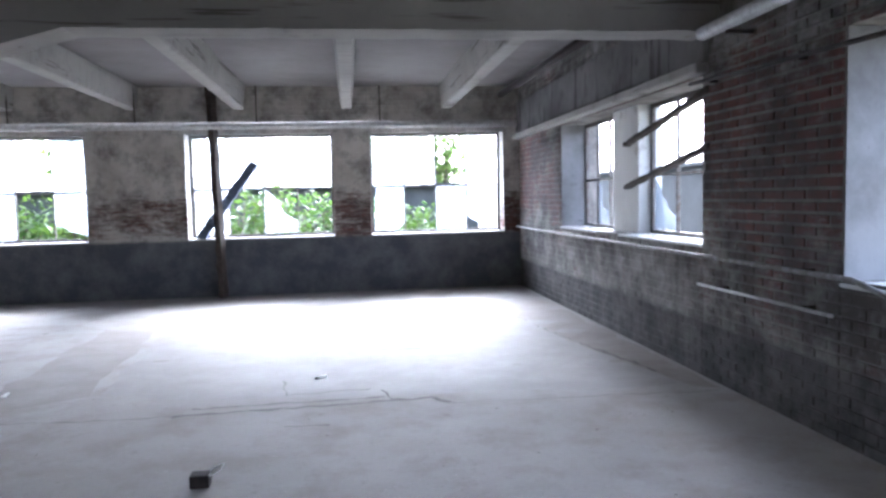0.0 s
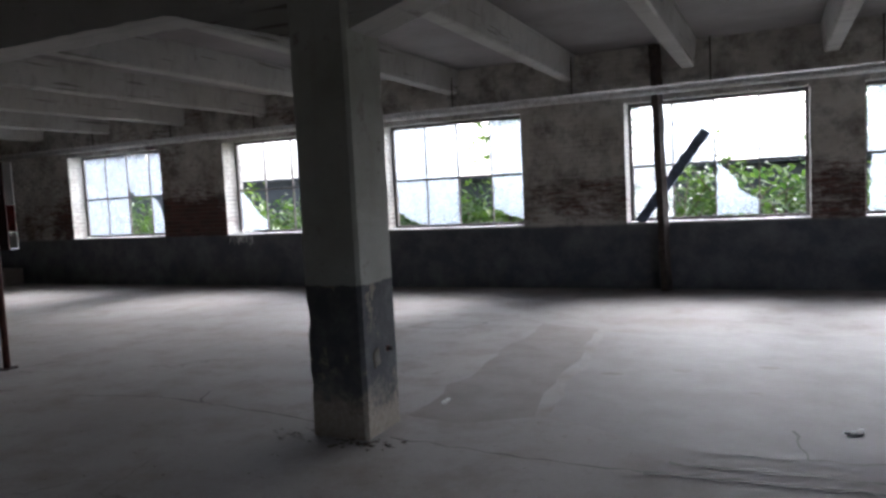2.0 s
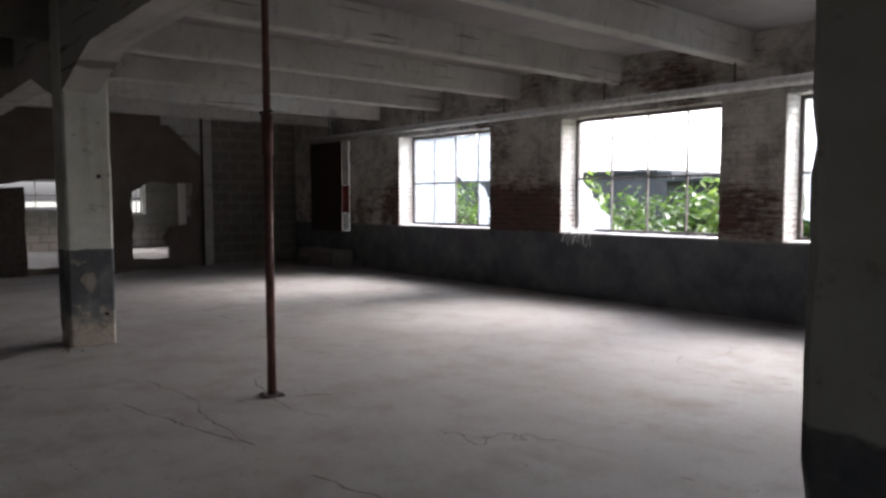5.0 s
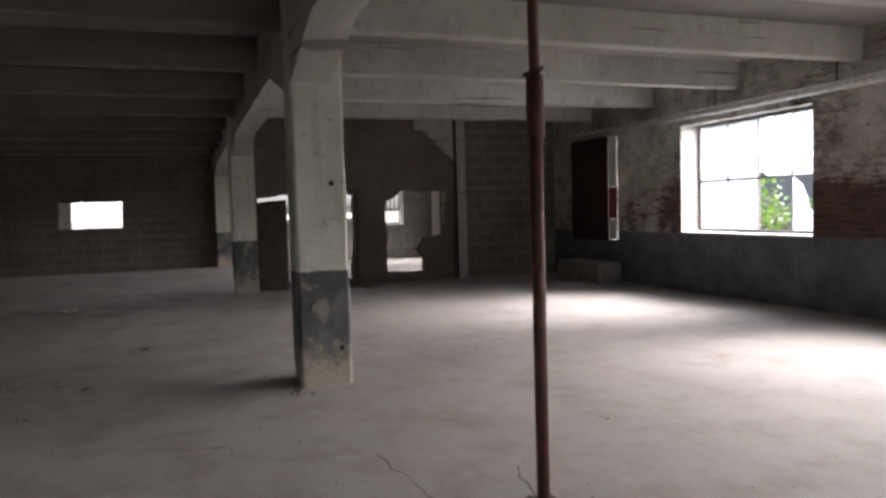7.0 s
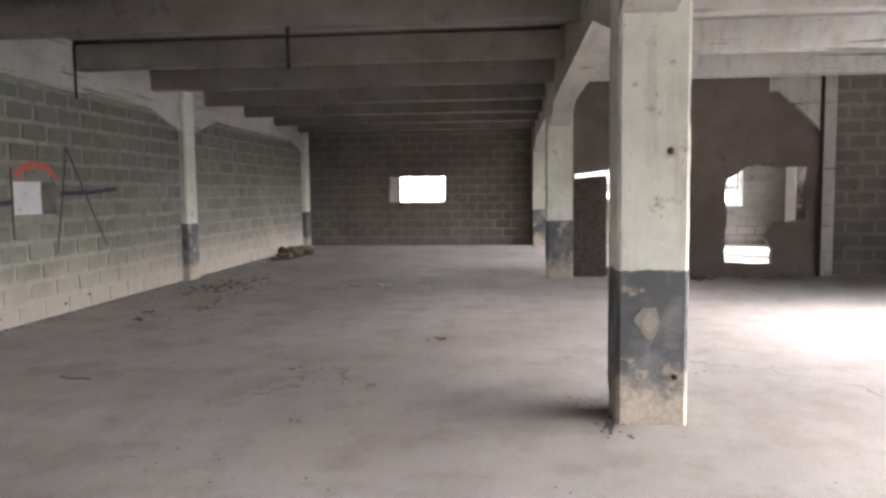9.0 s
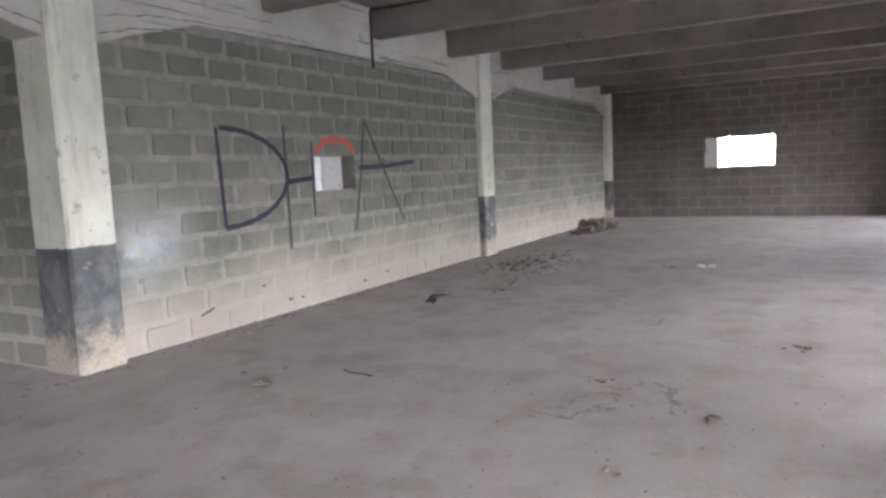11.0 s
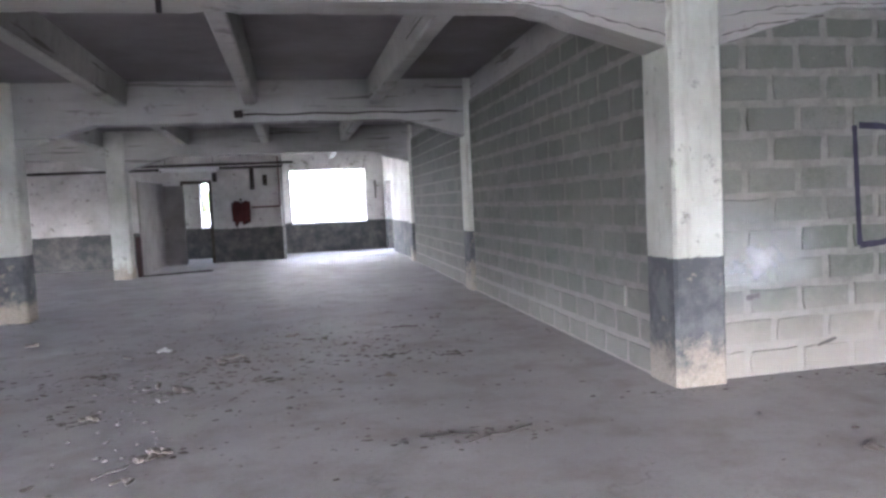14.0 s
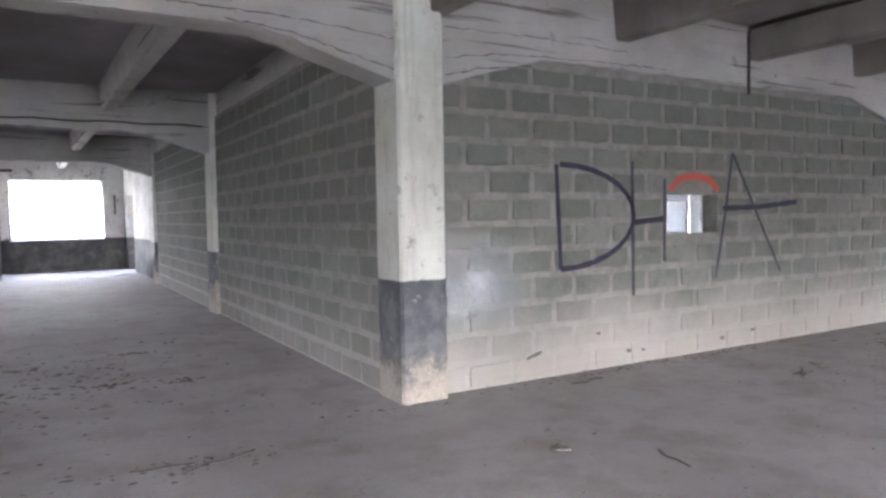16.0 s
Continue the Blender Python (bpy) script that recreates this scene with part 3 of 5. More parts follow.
def girder(y, x0, x1, columns):
    """A main beam along x with a haunch on both sides of every column."""
    low = [(x0, GIRDER)]
    for c in sorted(columns):
        a, b = c - 0.199, c + 0.199
        if a - 1.0 > x0:
            low += [(a - 1.0, GIRDER), (a, HAUNCH)]
        else:
            low = [(max(x0, a), HAUNCH)]
        if b + 1.0 < x1:
            low += [(b, HAUNCH), (b + 1.0, GIRDER)]
        else:
            low += [(min(x1, b), HAUNCH)]
    if low[-1][0] < x1 - 0.01:
        low.append((x1, GIRDER))
    worn = [low[0]]
    rng = random.Random(int(y * 10))
    for (ax, az), (bx, bz) in zip(low, low[1:]):
        n = max(1, int((bx - ax) / 0.11))
        worn += [(ax + (bx - ax) * i / n, az + (bz - az) * i / n + max(0.0, rng.gauss(-0.004, 0.009))) for i in range(1, n)] + [(bx, bz)]
    low = worn
    outline = low + [(low[-1][0], SLAB - 0.003), (low[0][0], SLAB - 0.003)]
    ob = part("beam", plate(outline, [], at_y(y + 0.157), 0.314), M_CEIL)
    return tagged(ob, "pale concrete main beam with sloping haunches at the columns", "beam", "main beams", "structure")


COLS = {ROWS_Y[0]: (-3.5, -10.67, -17.9, -24.87), ROWS_Y[1]: (-3.5, -10.775, -17.68, -24.6),
        ROWS_Y[2]: (-4.12, -10.86), ROWS_Y[3]: (-4.22, -11.0)}
girder(ROWS_Y[0], WEST + 0.003, EAST - 0.003, COLS[ROWS_Y[0]])
corner_beam = girder(ROWS_Y[1], WEST + 0.003, EAST - 0.003, COLS[ROWS_Y[1]])
girder(ROWS_Y[2], -11.06, EAST - 0.003, COLS[ROWS_Y[2]])
girder(ROWS_Y[3], -11.18, EAST - 0.003, COLS[ROWS_Y[3]])


def column(x, y, seed):
    bm = box(-0.2, 0.2, -0.21, 0.21, 0.0, SLAB - 0.005)
    bmesh.ops.bevel(bm, geom=[e for e in bm.edges if abs(e.verts[0].co.z - e.verts[1].co.z) > 1], offset=0.022, segments=1, affect="EDGES")
    for i in range(42):
        z = 0.1 + i * 0.075
        bmesh.ops.bisect_plane(bm, geom=bm.verts[:] + bm.edges[:] + bm.faces[:], plane_co=(0, 0, z), plane_no=(0, 0, 1))
    # chipped corners and uneven faces
    for v in bm.verts:
        n = noise.noise(Vector((v.co.x * 4 + seed * 9, v.co.y * 4, v.co.z * 3.2)))
        chip = max(0.0, noise.noise(Vector((v.co.x * 9, v.co.y * 9 + seed * 5, v.co.z * 7))) - 0.35) * 0.03
        v.co.x -= math.copysign(chip + n * 0.004, v.co.x)
        v.co.y -= math.copysign(chip + n * 0.004, v.co.y)
    ob = part("column", bm, {0: M_COL_DIM, 15: M_COL_PLAIN}.get(seed, M_COL))
    ob.location = (x, y, 0)
    return tagged(ob, "square concrete column, chipped white paint over dark dado", "column", "concrete columns", "structure")


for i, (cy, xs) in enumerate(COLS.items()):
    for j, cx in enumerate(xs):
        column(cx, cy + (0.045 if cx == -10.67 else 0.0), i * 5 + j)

# north wall: brick piers between five steel windows, a boarded one at the end, and more beyond the partition
N_WIN = [(-0.07, 2.13), (-2.95, -0.66), (-6.78, -4.44), (-10.05, -7.56), (-14.06, -11.56)]
BOARDED = (-17.3, -15.8, 0.75, 2.6)
N_OPEN = [(a, b, 0.925, 2.58) for a, b in N_WIN] + [BOARDED] + [(-20.3, -18.9, 0.925, 2.58), (-23.6, -22.0, 0.925, 2.58)]
north = part("wall_north", wall_grid(WEST - 0.3, EAST + 0.3, -0.25, SLAB - 0.002, N_OPEN, at_y(NORTH, -1), 0.5), M_NORTH_BACK)
tagged(north, "long whitewashed brick wall with worn paint over grey dado", "wall", kind="structure")

E_OPEN = [(6.42, 10.3, 1.07, 2.42), (2.0, 4.75, 0.95, 2.42), (-9.4, -5.2, 0.95, 2.42)]
east = part("wall_east", wall_grid(SOUTH, NORTH, -0.25, SLAB - 0.002, E_OPEN, at_x(EAST, -1), 0.5), M_EAST_BACK)
tagged(east, "worn red brick wall with remains of white paint", "wall", kind="structure")

S_OPEN = [(-10.36, -7.97, 0.92, 2.62), (-6.5, -5.27, 0.95, 2.37), (-2.5, -0.4, 0.95, 2.3), (-21.7, -18.6, 0.9, 2.55)]
south = part("wall_south", wall_grid(-11.2, EAST + 0.3, -0.25, SLAB - 0.002, S_OPEN[:3], at_y(SOUTH), 0.38), M_SOUTH)
tagged(south, "two-tone plastered end wall with a large window", "wall", kind="structure")
# the third opening is unseen, added to brighten the back room
W_OPEN = [(7.0, 10.2, 1.15, 1.95), (10.85, 11.43, 0.98, 1.95), (-5.4, -2.6, 0.9, 2.5)]
FAR_HOLE = (2.3, 3.85, 1.13, 1.89)
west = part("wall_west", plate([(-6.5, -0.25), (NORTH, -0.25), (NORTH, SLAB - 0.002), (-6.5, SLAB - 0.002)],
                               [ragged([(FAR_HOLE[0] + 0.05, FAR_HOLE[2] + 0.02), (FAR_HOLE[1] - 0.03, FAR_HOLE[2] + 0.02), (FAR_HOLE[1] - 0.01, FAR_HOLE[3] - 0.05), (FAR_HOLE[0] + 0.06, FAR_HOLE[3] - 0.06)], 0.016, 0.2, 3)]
                               + [[(a, c), (b, c), (b, d), (a, d)] for a, b, c, d in W_OPEN], at_x(WEST, 1), 0.3), M_MORTAR_DIM)
tagged(west, "brown-grey concrete block end wall, darkened, with a knocked-through hole", "wall", kind="structure")

# block walls: one beside the painted letters, one running south from the corner column
HOLE = (-14.26, -13.52, 1.2, 1.58)
LETTER_FACE, SIDE_FACE = 0.17, -10.6


def block_wall(name, u0, u1, face, along, openings, label):
    place = at_y(face, 1) if along == "x" else at_x(face, 1)
    w = part(name, wall_grid(u0, u1, 0.0, GIRDER - 0.003 if along == "x" else JOIST - 0.003, openings, place, 0.19), M_MORTAR)
    tagged(w, label, "wall", kind="structure")
    return w


letters_wall = block_wall("wall_letters", WEST + 0.003, -11.003, LETTER_FACE - 0.008, "x", [HOLE], "grey concrete block wall with spray-painted letters and a hole")
side_wall = block_wall("wall_side", ROWS_Y[3] - 0.2, -0.145, SIDE_FACE - 0.008, "y", [], "grey concrete block wall running back from the corner column")
lintel = part("beam", box(-10.84, -10.64, SOUTH + 0.004, ROWS_Y[1] - 0.16, JOIST, SLAB - 0.004), M_CEIL)
tagged(lintel, "pale concrete edge beam over the block wall", "beam", "main beams", "structure")
# the side wall and the beam over it stand slightly out of square
skew = Matrix.Translation((SIDE_FACE, -0.15, 0)) @ Matrix.Rotation(radians(-1.25), 4, "Z") @ Matrix.Translation((-SIDE_FACE, 0.15, 0))
side_wall.matrix_basis = skew
lintel.matrix_basis = skew
corridor_wall = part("wall_corridor", wall_grid(SOUTH, ROWS_Y[3] - 0.21, 0.0, SLAB - 0.002, [(-17.75, -16.5, 0.0, 2.15)], at_x(-10.94, 1), 0.2), M_SOUTH)
tagged(corridor_wall, "pale plastered corridor wall with dark dado and bright doorway", "wall", kind="structure")
back_wall = part("wall_back_room", wall_grid(WEST, -10.96, -0.25, SLAB - 0.002, [S_OPEN[3]], at_y(-6.2), 0.3), M_WHITE)
tagged(back_wall, "plain white wall of the room behind the blocks", "wall", kind="structure")

# south partition with a doorway, and the side of the recess
S_PART = -16.0
part_wall = part("wall_partition", wall_grid(-7.72, EAST - 0.003, 0.0, SLAB - 0.002, [(-5.77, -5.1, 0.0, 2.22)], at_y(S_PART), 0.15), M_SOUTH)
tagged(part_wall, "plastered partition, pale above a dark dado, with doorway", "wall", kind="structure")
recess_wall = part("wall_recess", box(-7.72, -7.58, SOUTH + 0.002, S_PART - 0.152, 0.0, SLAB - 0.003), M_SOUTH)
tagged(recess_wall, "short plastered side wall of the window recess", "wall", kind="structure")

# broken partition across the north bay
PX = -18.12
BIG = ragged([(6.6, 0.1), (8.3, 0.12), (8.34, 0.6), (8.36, 1.7), (7.6, 1.78), (7.1, 1.74), (6.6, 1.68)], 0.03, 0.22, 5)
GAP = ragged([(9.0, 0.2), (9.72, 0.2), (9.74, 0.42), (9.62, 0.6), (9.78, 0.84), (10.22, 0.9), (10.28, 1.74), (9.3, 1.75), (9.0, 1.55)], 0.025, 0.16, 8)
broken = part("wall_broken", plate([(6.54, 0.0), (10.42, 0.0), (10.42, SLAB - 0.003), (6.54, SLAB - 0.003)], [BIG, GAP], at_x(PX, 1), 0.12), M_BROWN)
tagged(broken, "dark brown partition with ragged holes broken through", "wall", kind="structure")
end_blocks = part("wall_end", wall_grid(10.63, NORTH - 0.003, 0.0, SLAB - 0.003, [], at_x(PX - 0.008, 1), 0.19), M_MORTAR_DIM)
tagged(end_blocks, "grey concrete block wall in the far bay, darkened for shade", "wall", kind="structure")
pil = part("column", plate([(10.42, 0.0), (10.63, 0.0), (10.63, SLAB - 0.004), (9.6, SLAB - 0.004), (9.6, 2.93), (9.75, 2.93), (10.42, 2.3)], [], at_x(PX + 0.08, 1), 0.199), M_CEIL)
tagged(pil, "slim grey concrete pier with a sloping haunch", "pier", kind="structure")


# ---- windows ----
def pane_outline(kind, a, b, c, d, rng):
    if kind == "full":
        return [(a, c), (b, c), (b, d), (a, d)]
    m = rng.uniform(0.3, 0.7)
    if kind == "low":       # a shard left along the foot and one side
        return [(a, c), (b, c), (b, c + (d - c) * 0.25), (a + (b - a) * m, c + (d - c) * 0.4), (a + (b - a) * 0.25, d - 0.1), (a, d)]
    if kind == "high":      # the lower corner broken out
        return [(a, c + (d - c) * 0.3), (a + (b - a) * m, c + (d - c) * 0.12), (b, c), (b, d), (a, d)]
    if kind == "corner":
        return [(a, c), (a + (b - a) * 0.75, c), (b, c + (d - c) * 0.2), (b, d), (a + (b - a) * 0.1, d)]
    return None


def window(name, u0, u1, w0, w1, place, layout, label, cols=4, split=0.47, depth=0.35, sill=True):
    """A steel window: frame, glazing bars, what is left of its panes, and a sill."""
    win = thing(name, label, "window", kind="structure")
    bm = bmesh.new()
    r = 0.022

    def bar(a, b, c, d, out=0.0):
        p, q = Vector(place(a, c, -depth - 0.02)), Vector(place(b, d, -depth + 0.02 + out))
        add_box(bm, *(v for i in range(3) for v in (min(p[i], q[i]), max(p[i], q[i]))), 0.004)

    bar(u0, u0 + 0.05, w0 + 0.004, w1)
    bar(u1 - 0.05, u1, w0 + 0.004, w1)
    bar(u0 + 0.05, u1 - 0.05, w1 - 0.05, w1)
    bar(u0 + 0.05, u1 - 0.05, w0 + 0.004, w0 + 0.045)
    part("window_frame", bm, M_BAR, win)
    mid = w0 + (w1 - w0) * split
    step = (u1 - u0 - 0.1) / cols
    edges = [u0 + 0.05 + i * step for i in range(cols + 1)]
    bm = bmesh.new()
    bar(u0 + 0.05, u1 - 0.05, mid - 0.014, mid + 0.014, 0.003)
    part("transom_bar", bm, M_BAR, win)
    for e in edges[1:-1]:
        bm = bmesh.new()
        bar(e - 0.011, e + 0.011, w0 + 0.045, w1 - 0.05)
        part("glazing_bar", bm, M_BAR, win)
    rng = random.Random(name)
    rows = layout.split("/")
    for ri, (c, d) in enumerate(((mid + 0.014, w1 - 0.05), (w0 + 0.045, mid - 0.014))):
        for ci, code in enumerate(rows[ri]):
            if code == ".":
                continue
            a, b = edges[ci] + 0.011, edges[ci + 1] - 0.011
            kind = {"f": "full", "c": "full", "l": "low", "h": "high", "k": "corner"}[code]
            out = pane_outline(kind, a, b, c, d, rng)
            if rng.random() < 0.5 and kind not in ("full",):
                out = [(a + b - u, w) for u, w in out][::-1]
            if kind != "full":
                out = ragged(out, 0.022, 0.09, int(rng.random() * 1000))
                out = [(min(max(u, a), b), min(max(w, c), d)) for u, w in out]
            ob = part("pane", plate(out, [], lambda u, w, v: place(u, w, v - depth), 0.004), M_GLASS_CLEAR if code == "c" else M_GLASS, win)
            ob.visible_shadow = False
    if sill:
        p, q = Vector(place(u0 + 0.002, w0 - 0.02, -depth - 0.1)), Vector(place(u1 - 0.002, w0 + 0.004, 0.03))
        lo, hi = [min(p[i], q[i]) for i in range(3)], [max(p[i], q[i]) for i in range(3)]
        part("window_sill", box(lo[0], hi[0], lo[1], hi[1], lo[2], hi[2], 0.006), M_WHITE, win, "pale dusty window sill")
    return win


WHITE_WIN = "broken steel factory window with grimy panes and weeds outside"
window("window_1", *N_WIN[0], 0.925, 2.58, at_y(NORTH, -1), "fc.f/k.fh", WHITE_WIN)
# its first two upper panes are added to dim the daylight on the floor
window("window_2", *N_WIN[1], 0.925, 2.58, at_y(NORTH, -1), "ff.f/c.l.", WHITE_WIN)
window("window_3", *N_WIN[2], 0.925, 2.58, at_y(NORTH, -1), "ff.f/hf.h", WHITE_WIN)
window("window_4", *N_WIN[3], 0.925, 2.58, at_y(NORTH, -1), "..../l...", "steel factory window with most panes gone, vines behind")
window("window_5", *N_WIN[4], 0.925, 2.58, at_y(NORTH, -1), "ffkf/ff.l", WHITE_WIN)
window("window_18", -23.6, -22.0, 0.925, 2.58, at_y(NORTH, -1), "..../....", "steel factory window without glass")
window("window_6", -20.3, -18.9, 0.925, 2.58, at_y(NORTH, -1), "..../....", "steel factory window without glass")
for i, (a, b, c, d) in enumerate([(8.93, 10.3, 1.07, 2.42), (6.42, 8.19, 1.07, 2.42), E_OPEN[1], E_OPEN[2]]):
    window("window_%d" % (7 + i), a, b, c, d, at_x(EAST, -1), (".../.l.", ".../l.l", "..../....", "..../....")[i], WHITE_WIN, cols=3 if i < 2 else 4, split=0.45)
post_e = part("pier", box(EAST + 0.2, EAST + 0.46, 8.195, 8.925, 1.071, 2.419, 0.006), M_WHITE)
tagged(post_e, "white painted pier between the two side windows", "pier", kind="structure")
window("window_11", *S_OPEN[0], at_y(SOUTH), "..../....", "large empty steel window, dazzling daylight outside")
window("window_12", *S_OPEN[1], at_y(SOUTH), "../..", "steel window without glass in the small back room", cols=2)
window("window_13", *S_OPEN[2], at_y(SOUTH), "../..", "steel window without glass in the small back room", cols=2)
window("window_14", *S_OPEN[3], at_y(-6.2), "cccc/cccc", "dusty steel window in the room behind the blocks")
# the last of these only fills the opening added for light
for i, (a, b, c, d) in enumerate(W_OPEN):
    window("window_%d" % (15 + i), a, b, c, d, at_x(WEST, 1), "..../....", "empty steel window in the far bay")

# boarded window near the end of the north wall
boards = thing("boarded_window", "window boarded with dark red sheet and a painted board", "boarded window", kind="structure")
part("sheet", box(-17.36, -16.06, NORTH - 0.035, NORTH - 0.01, 0.72, 2.62, 0.004), M_REDDARK, boards, "dark red sheet")
part("white_board", box(-16.05, -15.79, NORTH - 0.03, NORTH - 0.01, 1.7, 2.59, 0.004), M_WHITE, boards, "white painted board")
part("red_board", box(-16.05, -15.79, NORTH - 0.03, NORTH - 0.01, 1.12, 1.695, 0.004), M_RED, boards, "red painted board")
part("grey_board", box(-16.05, -15.79, NORTH - 0.03, NORTH - 0.01, 0.76, 1.115, 0.004), M_PALE, boards, "pale worn board")


# ---- things ----
# steel prop and pipes
prop = thing("steel_prop", "rusty red-brown steel prop standing on the floor", "prop", at=(-7.72, 6.87, 0))
smooth(part("lower_tube", tube([(0, 0, 0.012), (0, 0, 2.0)], 0.031, 16), M_RUST, prop))
smooth(part("upper_tube", tube([(0, 0, 2.0), (0, 0, 2.94)], 0.026, 16), M_RUST, prop))
collar = smooth(part("collar", tube([(0, 0, 1.72), (0, 0, 2.0)], 0.041, 16), M_RUST, prop, "rusted screw collar"))
part("pin", tube([(-0.1, 0, 2.02), (0.07, 0, 2.02)], 0.012, 8), M_DARKPIPE, collar)
plate_foot = part("base_plate", box(-0.07, 0.07, -0.07, 0.07, 0.0, 0.012, 0.003), M_DARKPIPE, prop)
for bx, by in ((-0.05, -0.05), (0.05, -0.05), (-0.05, 0.05), (0.05, 0.05)):
    part("bolt", tube([(bx, by, 0.012), (bx, by, 0.024)], 0.009, 6), M_RUST, plate_foot)
part("head_plate", box(-0.09, 0.09, -0.09, 0.09, 2.938, 2.95, 0.003), M_DARKPIPE, prop)

heat = thing("heating_pipe", "white painted heating pipe hung along the walls", "pipe")
smooth(part("pipe", tube([(-17.0, 12.42, 2.67), (2.3, 12.42, 2.67)], 0.055, 14), M_WHITEPIPE, heat))
for hx in (-16.2, -13.0, -11.0, -9.1, -7.27, -5.4, -3.6, -1.8, 0.1):
    part("hanger", tube([(hx, 12.42, 2.7), (hx, 12.42, 3.28)], 0.01, 6), M_DARKPIPE, heat)
lintel_e = part("lintel_beam", box(EAST - 0.06, EAST - 0.012, 6.3, NORTH - 0.02, 2.505, 3.02, 0.008), M_STREAK)
tagged(lintel_e, "grey concrete lintel with dark vertical streaks of damp", "lintel", kind="structure")
ledge_e = part("lintel_ledge", box(EAST - 0.13, EAST - 0.012, 6.3, NORTH - 0.02, 2.42, 2.5, 0.014), M_CEIL)
tagged(ledge_e, "grimy painted ledge over the side windows", "ledge", kind="structure")
short = thing("white_pipe", "short length of white pipe under the ceiling", "pipe")
smooth(part("pipe", tube([(2.2, 6.05, 2.66), (2.2, 2.0, 2.66)], 0.05, 12), M_WHITEPIPE, short))
for hy in (5.7, 3.4):
    part("bracket", box(2.2, 2.398, hy - 0.02, hy + 0.02, 2.585, 2.61), M_DARKPIPE, short)

iron = thing("iron_pipe", "dark iron pipe running under the joists", "pipe")
smooth(part("pipe", tube([(2.1, 12.65, 3.16), (2.1, 6.49, 3.12)], 0.055, 12), M_DARKPIPE, iron))
thin = thing("iron_pipe", "thin dark pipe running across the brick pier", "pipe")
smooth(part("pipe", tube([(2.33, 6.5, 2.36), (2.33, 4.4, 2.29), (2.33, 1.0, 2.2)], 0.016, 10), M_DARKPIPE, thin))
for hy in (6.2, 5.1, 2.2):
    part("bracket", box(2.345, 2.4, hy - 0.012, hy + 0.012, 2.19 + 0.03 * (hy - 1.0) - 0.02, 2.19 + 0.03 * (hy - 1.0) + 0.03), M_DARKPIPE, thin)
rail = thing("wall_rail", "thin grey pipe fixed along the brick wall", "pipe")
smooth(part("pipe", tube([(2.28, 12.4, 1.0), (2.28, 4.5, 1.0), (2.28, 4.2, 0.93), (2.28, 4.05, 0.75), (2.28, 4.02, 0.02)], 0.017, 10), M_GREYPIPE, rail))
for hy in (11.2, 9.0, 6.9, 5.0):
    part("bracket", box(2.28, 2.398, hy - 0.012, hy + 0.012, 0.985, 1.015), M_DARKPIPE, rail)
low_rail = thing("wall_rail", "low bright pipe fixed along the brick wall", "pipe")
smooth(part("pipe", tube([(2.3, 6.3, 0.77), (2.3, 4.7, 0.77)], 0.012, 10), M_WHITEPIPE, low_rail))
for hy in (6.0, 5.0):
    part("bracket", box(2.3, 2.398, hy - 0.012, hy + 0.012, 0.755, 0.785), M_DARKPIPE, low_rail)


def rough_post(name, a, b, w, mat, label, category, seed):
    """A split, weathered length of timber."""
    a, b = Vector(a), Vector(b)
    n, bm = 26, bmesh.new()
    q = (b - a).to_track_quat("Z", "Y").to_matrix()
    rings = []
    for i in range(n + 1):
        p = a.lerp(b, i / n)
        ring = []
        for k, (u, v) in enumerate(((-1, -0.6), (1, -0.6), (1, 0.6), (-1, 0.6))):
            j = 1 + 0.35 * noise.noise(Vector((i * 0.9, k * 3.1, seed)))
            ring.append(bm.verts.new(p + q @ Vector((u * w * j, v * w * j, 0))))
        rings.append(ring)
    for r0, r1 in zip(rings, rings[1:]):
        for k in range(4):
            bm.faces.new((r0[k], r0[(k + 1) % 4], r1[(k + 1) % 4], r1[k]))
    bm.faces.new(rings[0][::-1])
    bm.faces.new(rings[-1])
    ob = part(name, bm, mat)
    return tagged(ob, label, category)


rough_post("timber_post", (-2.42, 12.52, 0.0), (-2.5, 12.55, 3.28), 0.075, M_WOOD, "ragged dark timber post standing in front of the window", "post", 2)
rough_post("leaning_plank", (-2.78, 12.74, 0.93), (-1.9, 12.8, 2.12), 0.11, M_BLUEWOOD, "blue-grey plank leaning diagonally in the window opening", "plank", 5)
for k, (y0, z0, y1, z1) in enumerate(((8.15, 2.0, 6.3, 2.3), (8.15, 1.56, 6.3, 1.86))):
    rough_post("nailed_batten", (2.45, y0, z0), (2.41, y1, z1), 0.035, M_WOOD, "dark timber batten nailed across the broken window", "batten", 11 + k)

# concrete ledge under the boarded window
ledge = part("concrete_ledge", box(-17.2, -15.7, 12.2, NORTH - 0.003, 0.0, 0.34, 0.02), M_GREYWALL)
tagged(ledge, "low grey concrete ledge against the wall", "ledge")
ledge2 = part("concrete_block", box(-16.9, -16.4, 12.0, 12.19, 0.0, 0.22, 0.02), M_GREYWALL)
tagged(ledge2, "loose grey concrete block beside the ledge", "block")

# sheet leaning in the partition's opening
sheet = part("leaning_sheet", plate(ragged([(6.55, 0.0), (7.08, 0.0), (7.1, 1.64), (6.57, 1.6)], 0.012, 0.2, 4), [], lambda u, w, v: (PX + 0.16 - w * 0.07 + v, u, w), 0.02), M_WOOD)
tagged(sheet, "dark board leaning across the opening in the partition", "board")
jamb = thing("door_frame", "dark timber frame of the broken opening", "door frame")
part("jamb", box(PX + 0.003, PX + 0.06, 8.36, 8.44, 0.0, 1.78, 0.005), M_WOOD, jamb)
part("head", box(PX + 0.003, PX + 0.06, 7.9, 8.36, 1.72, 1.78, 0.005), M_WOOD, jamb)
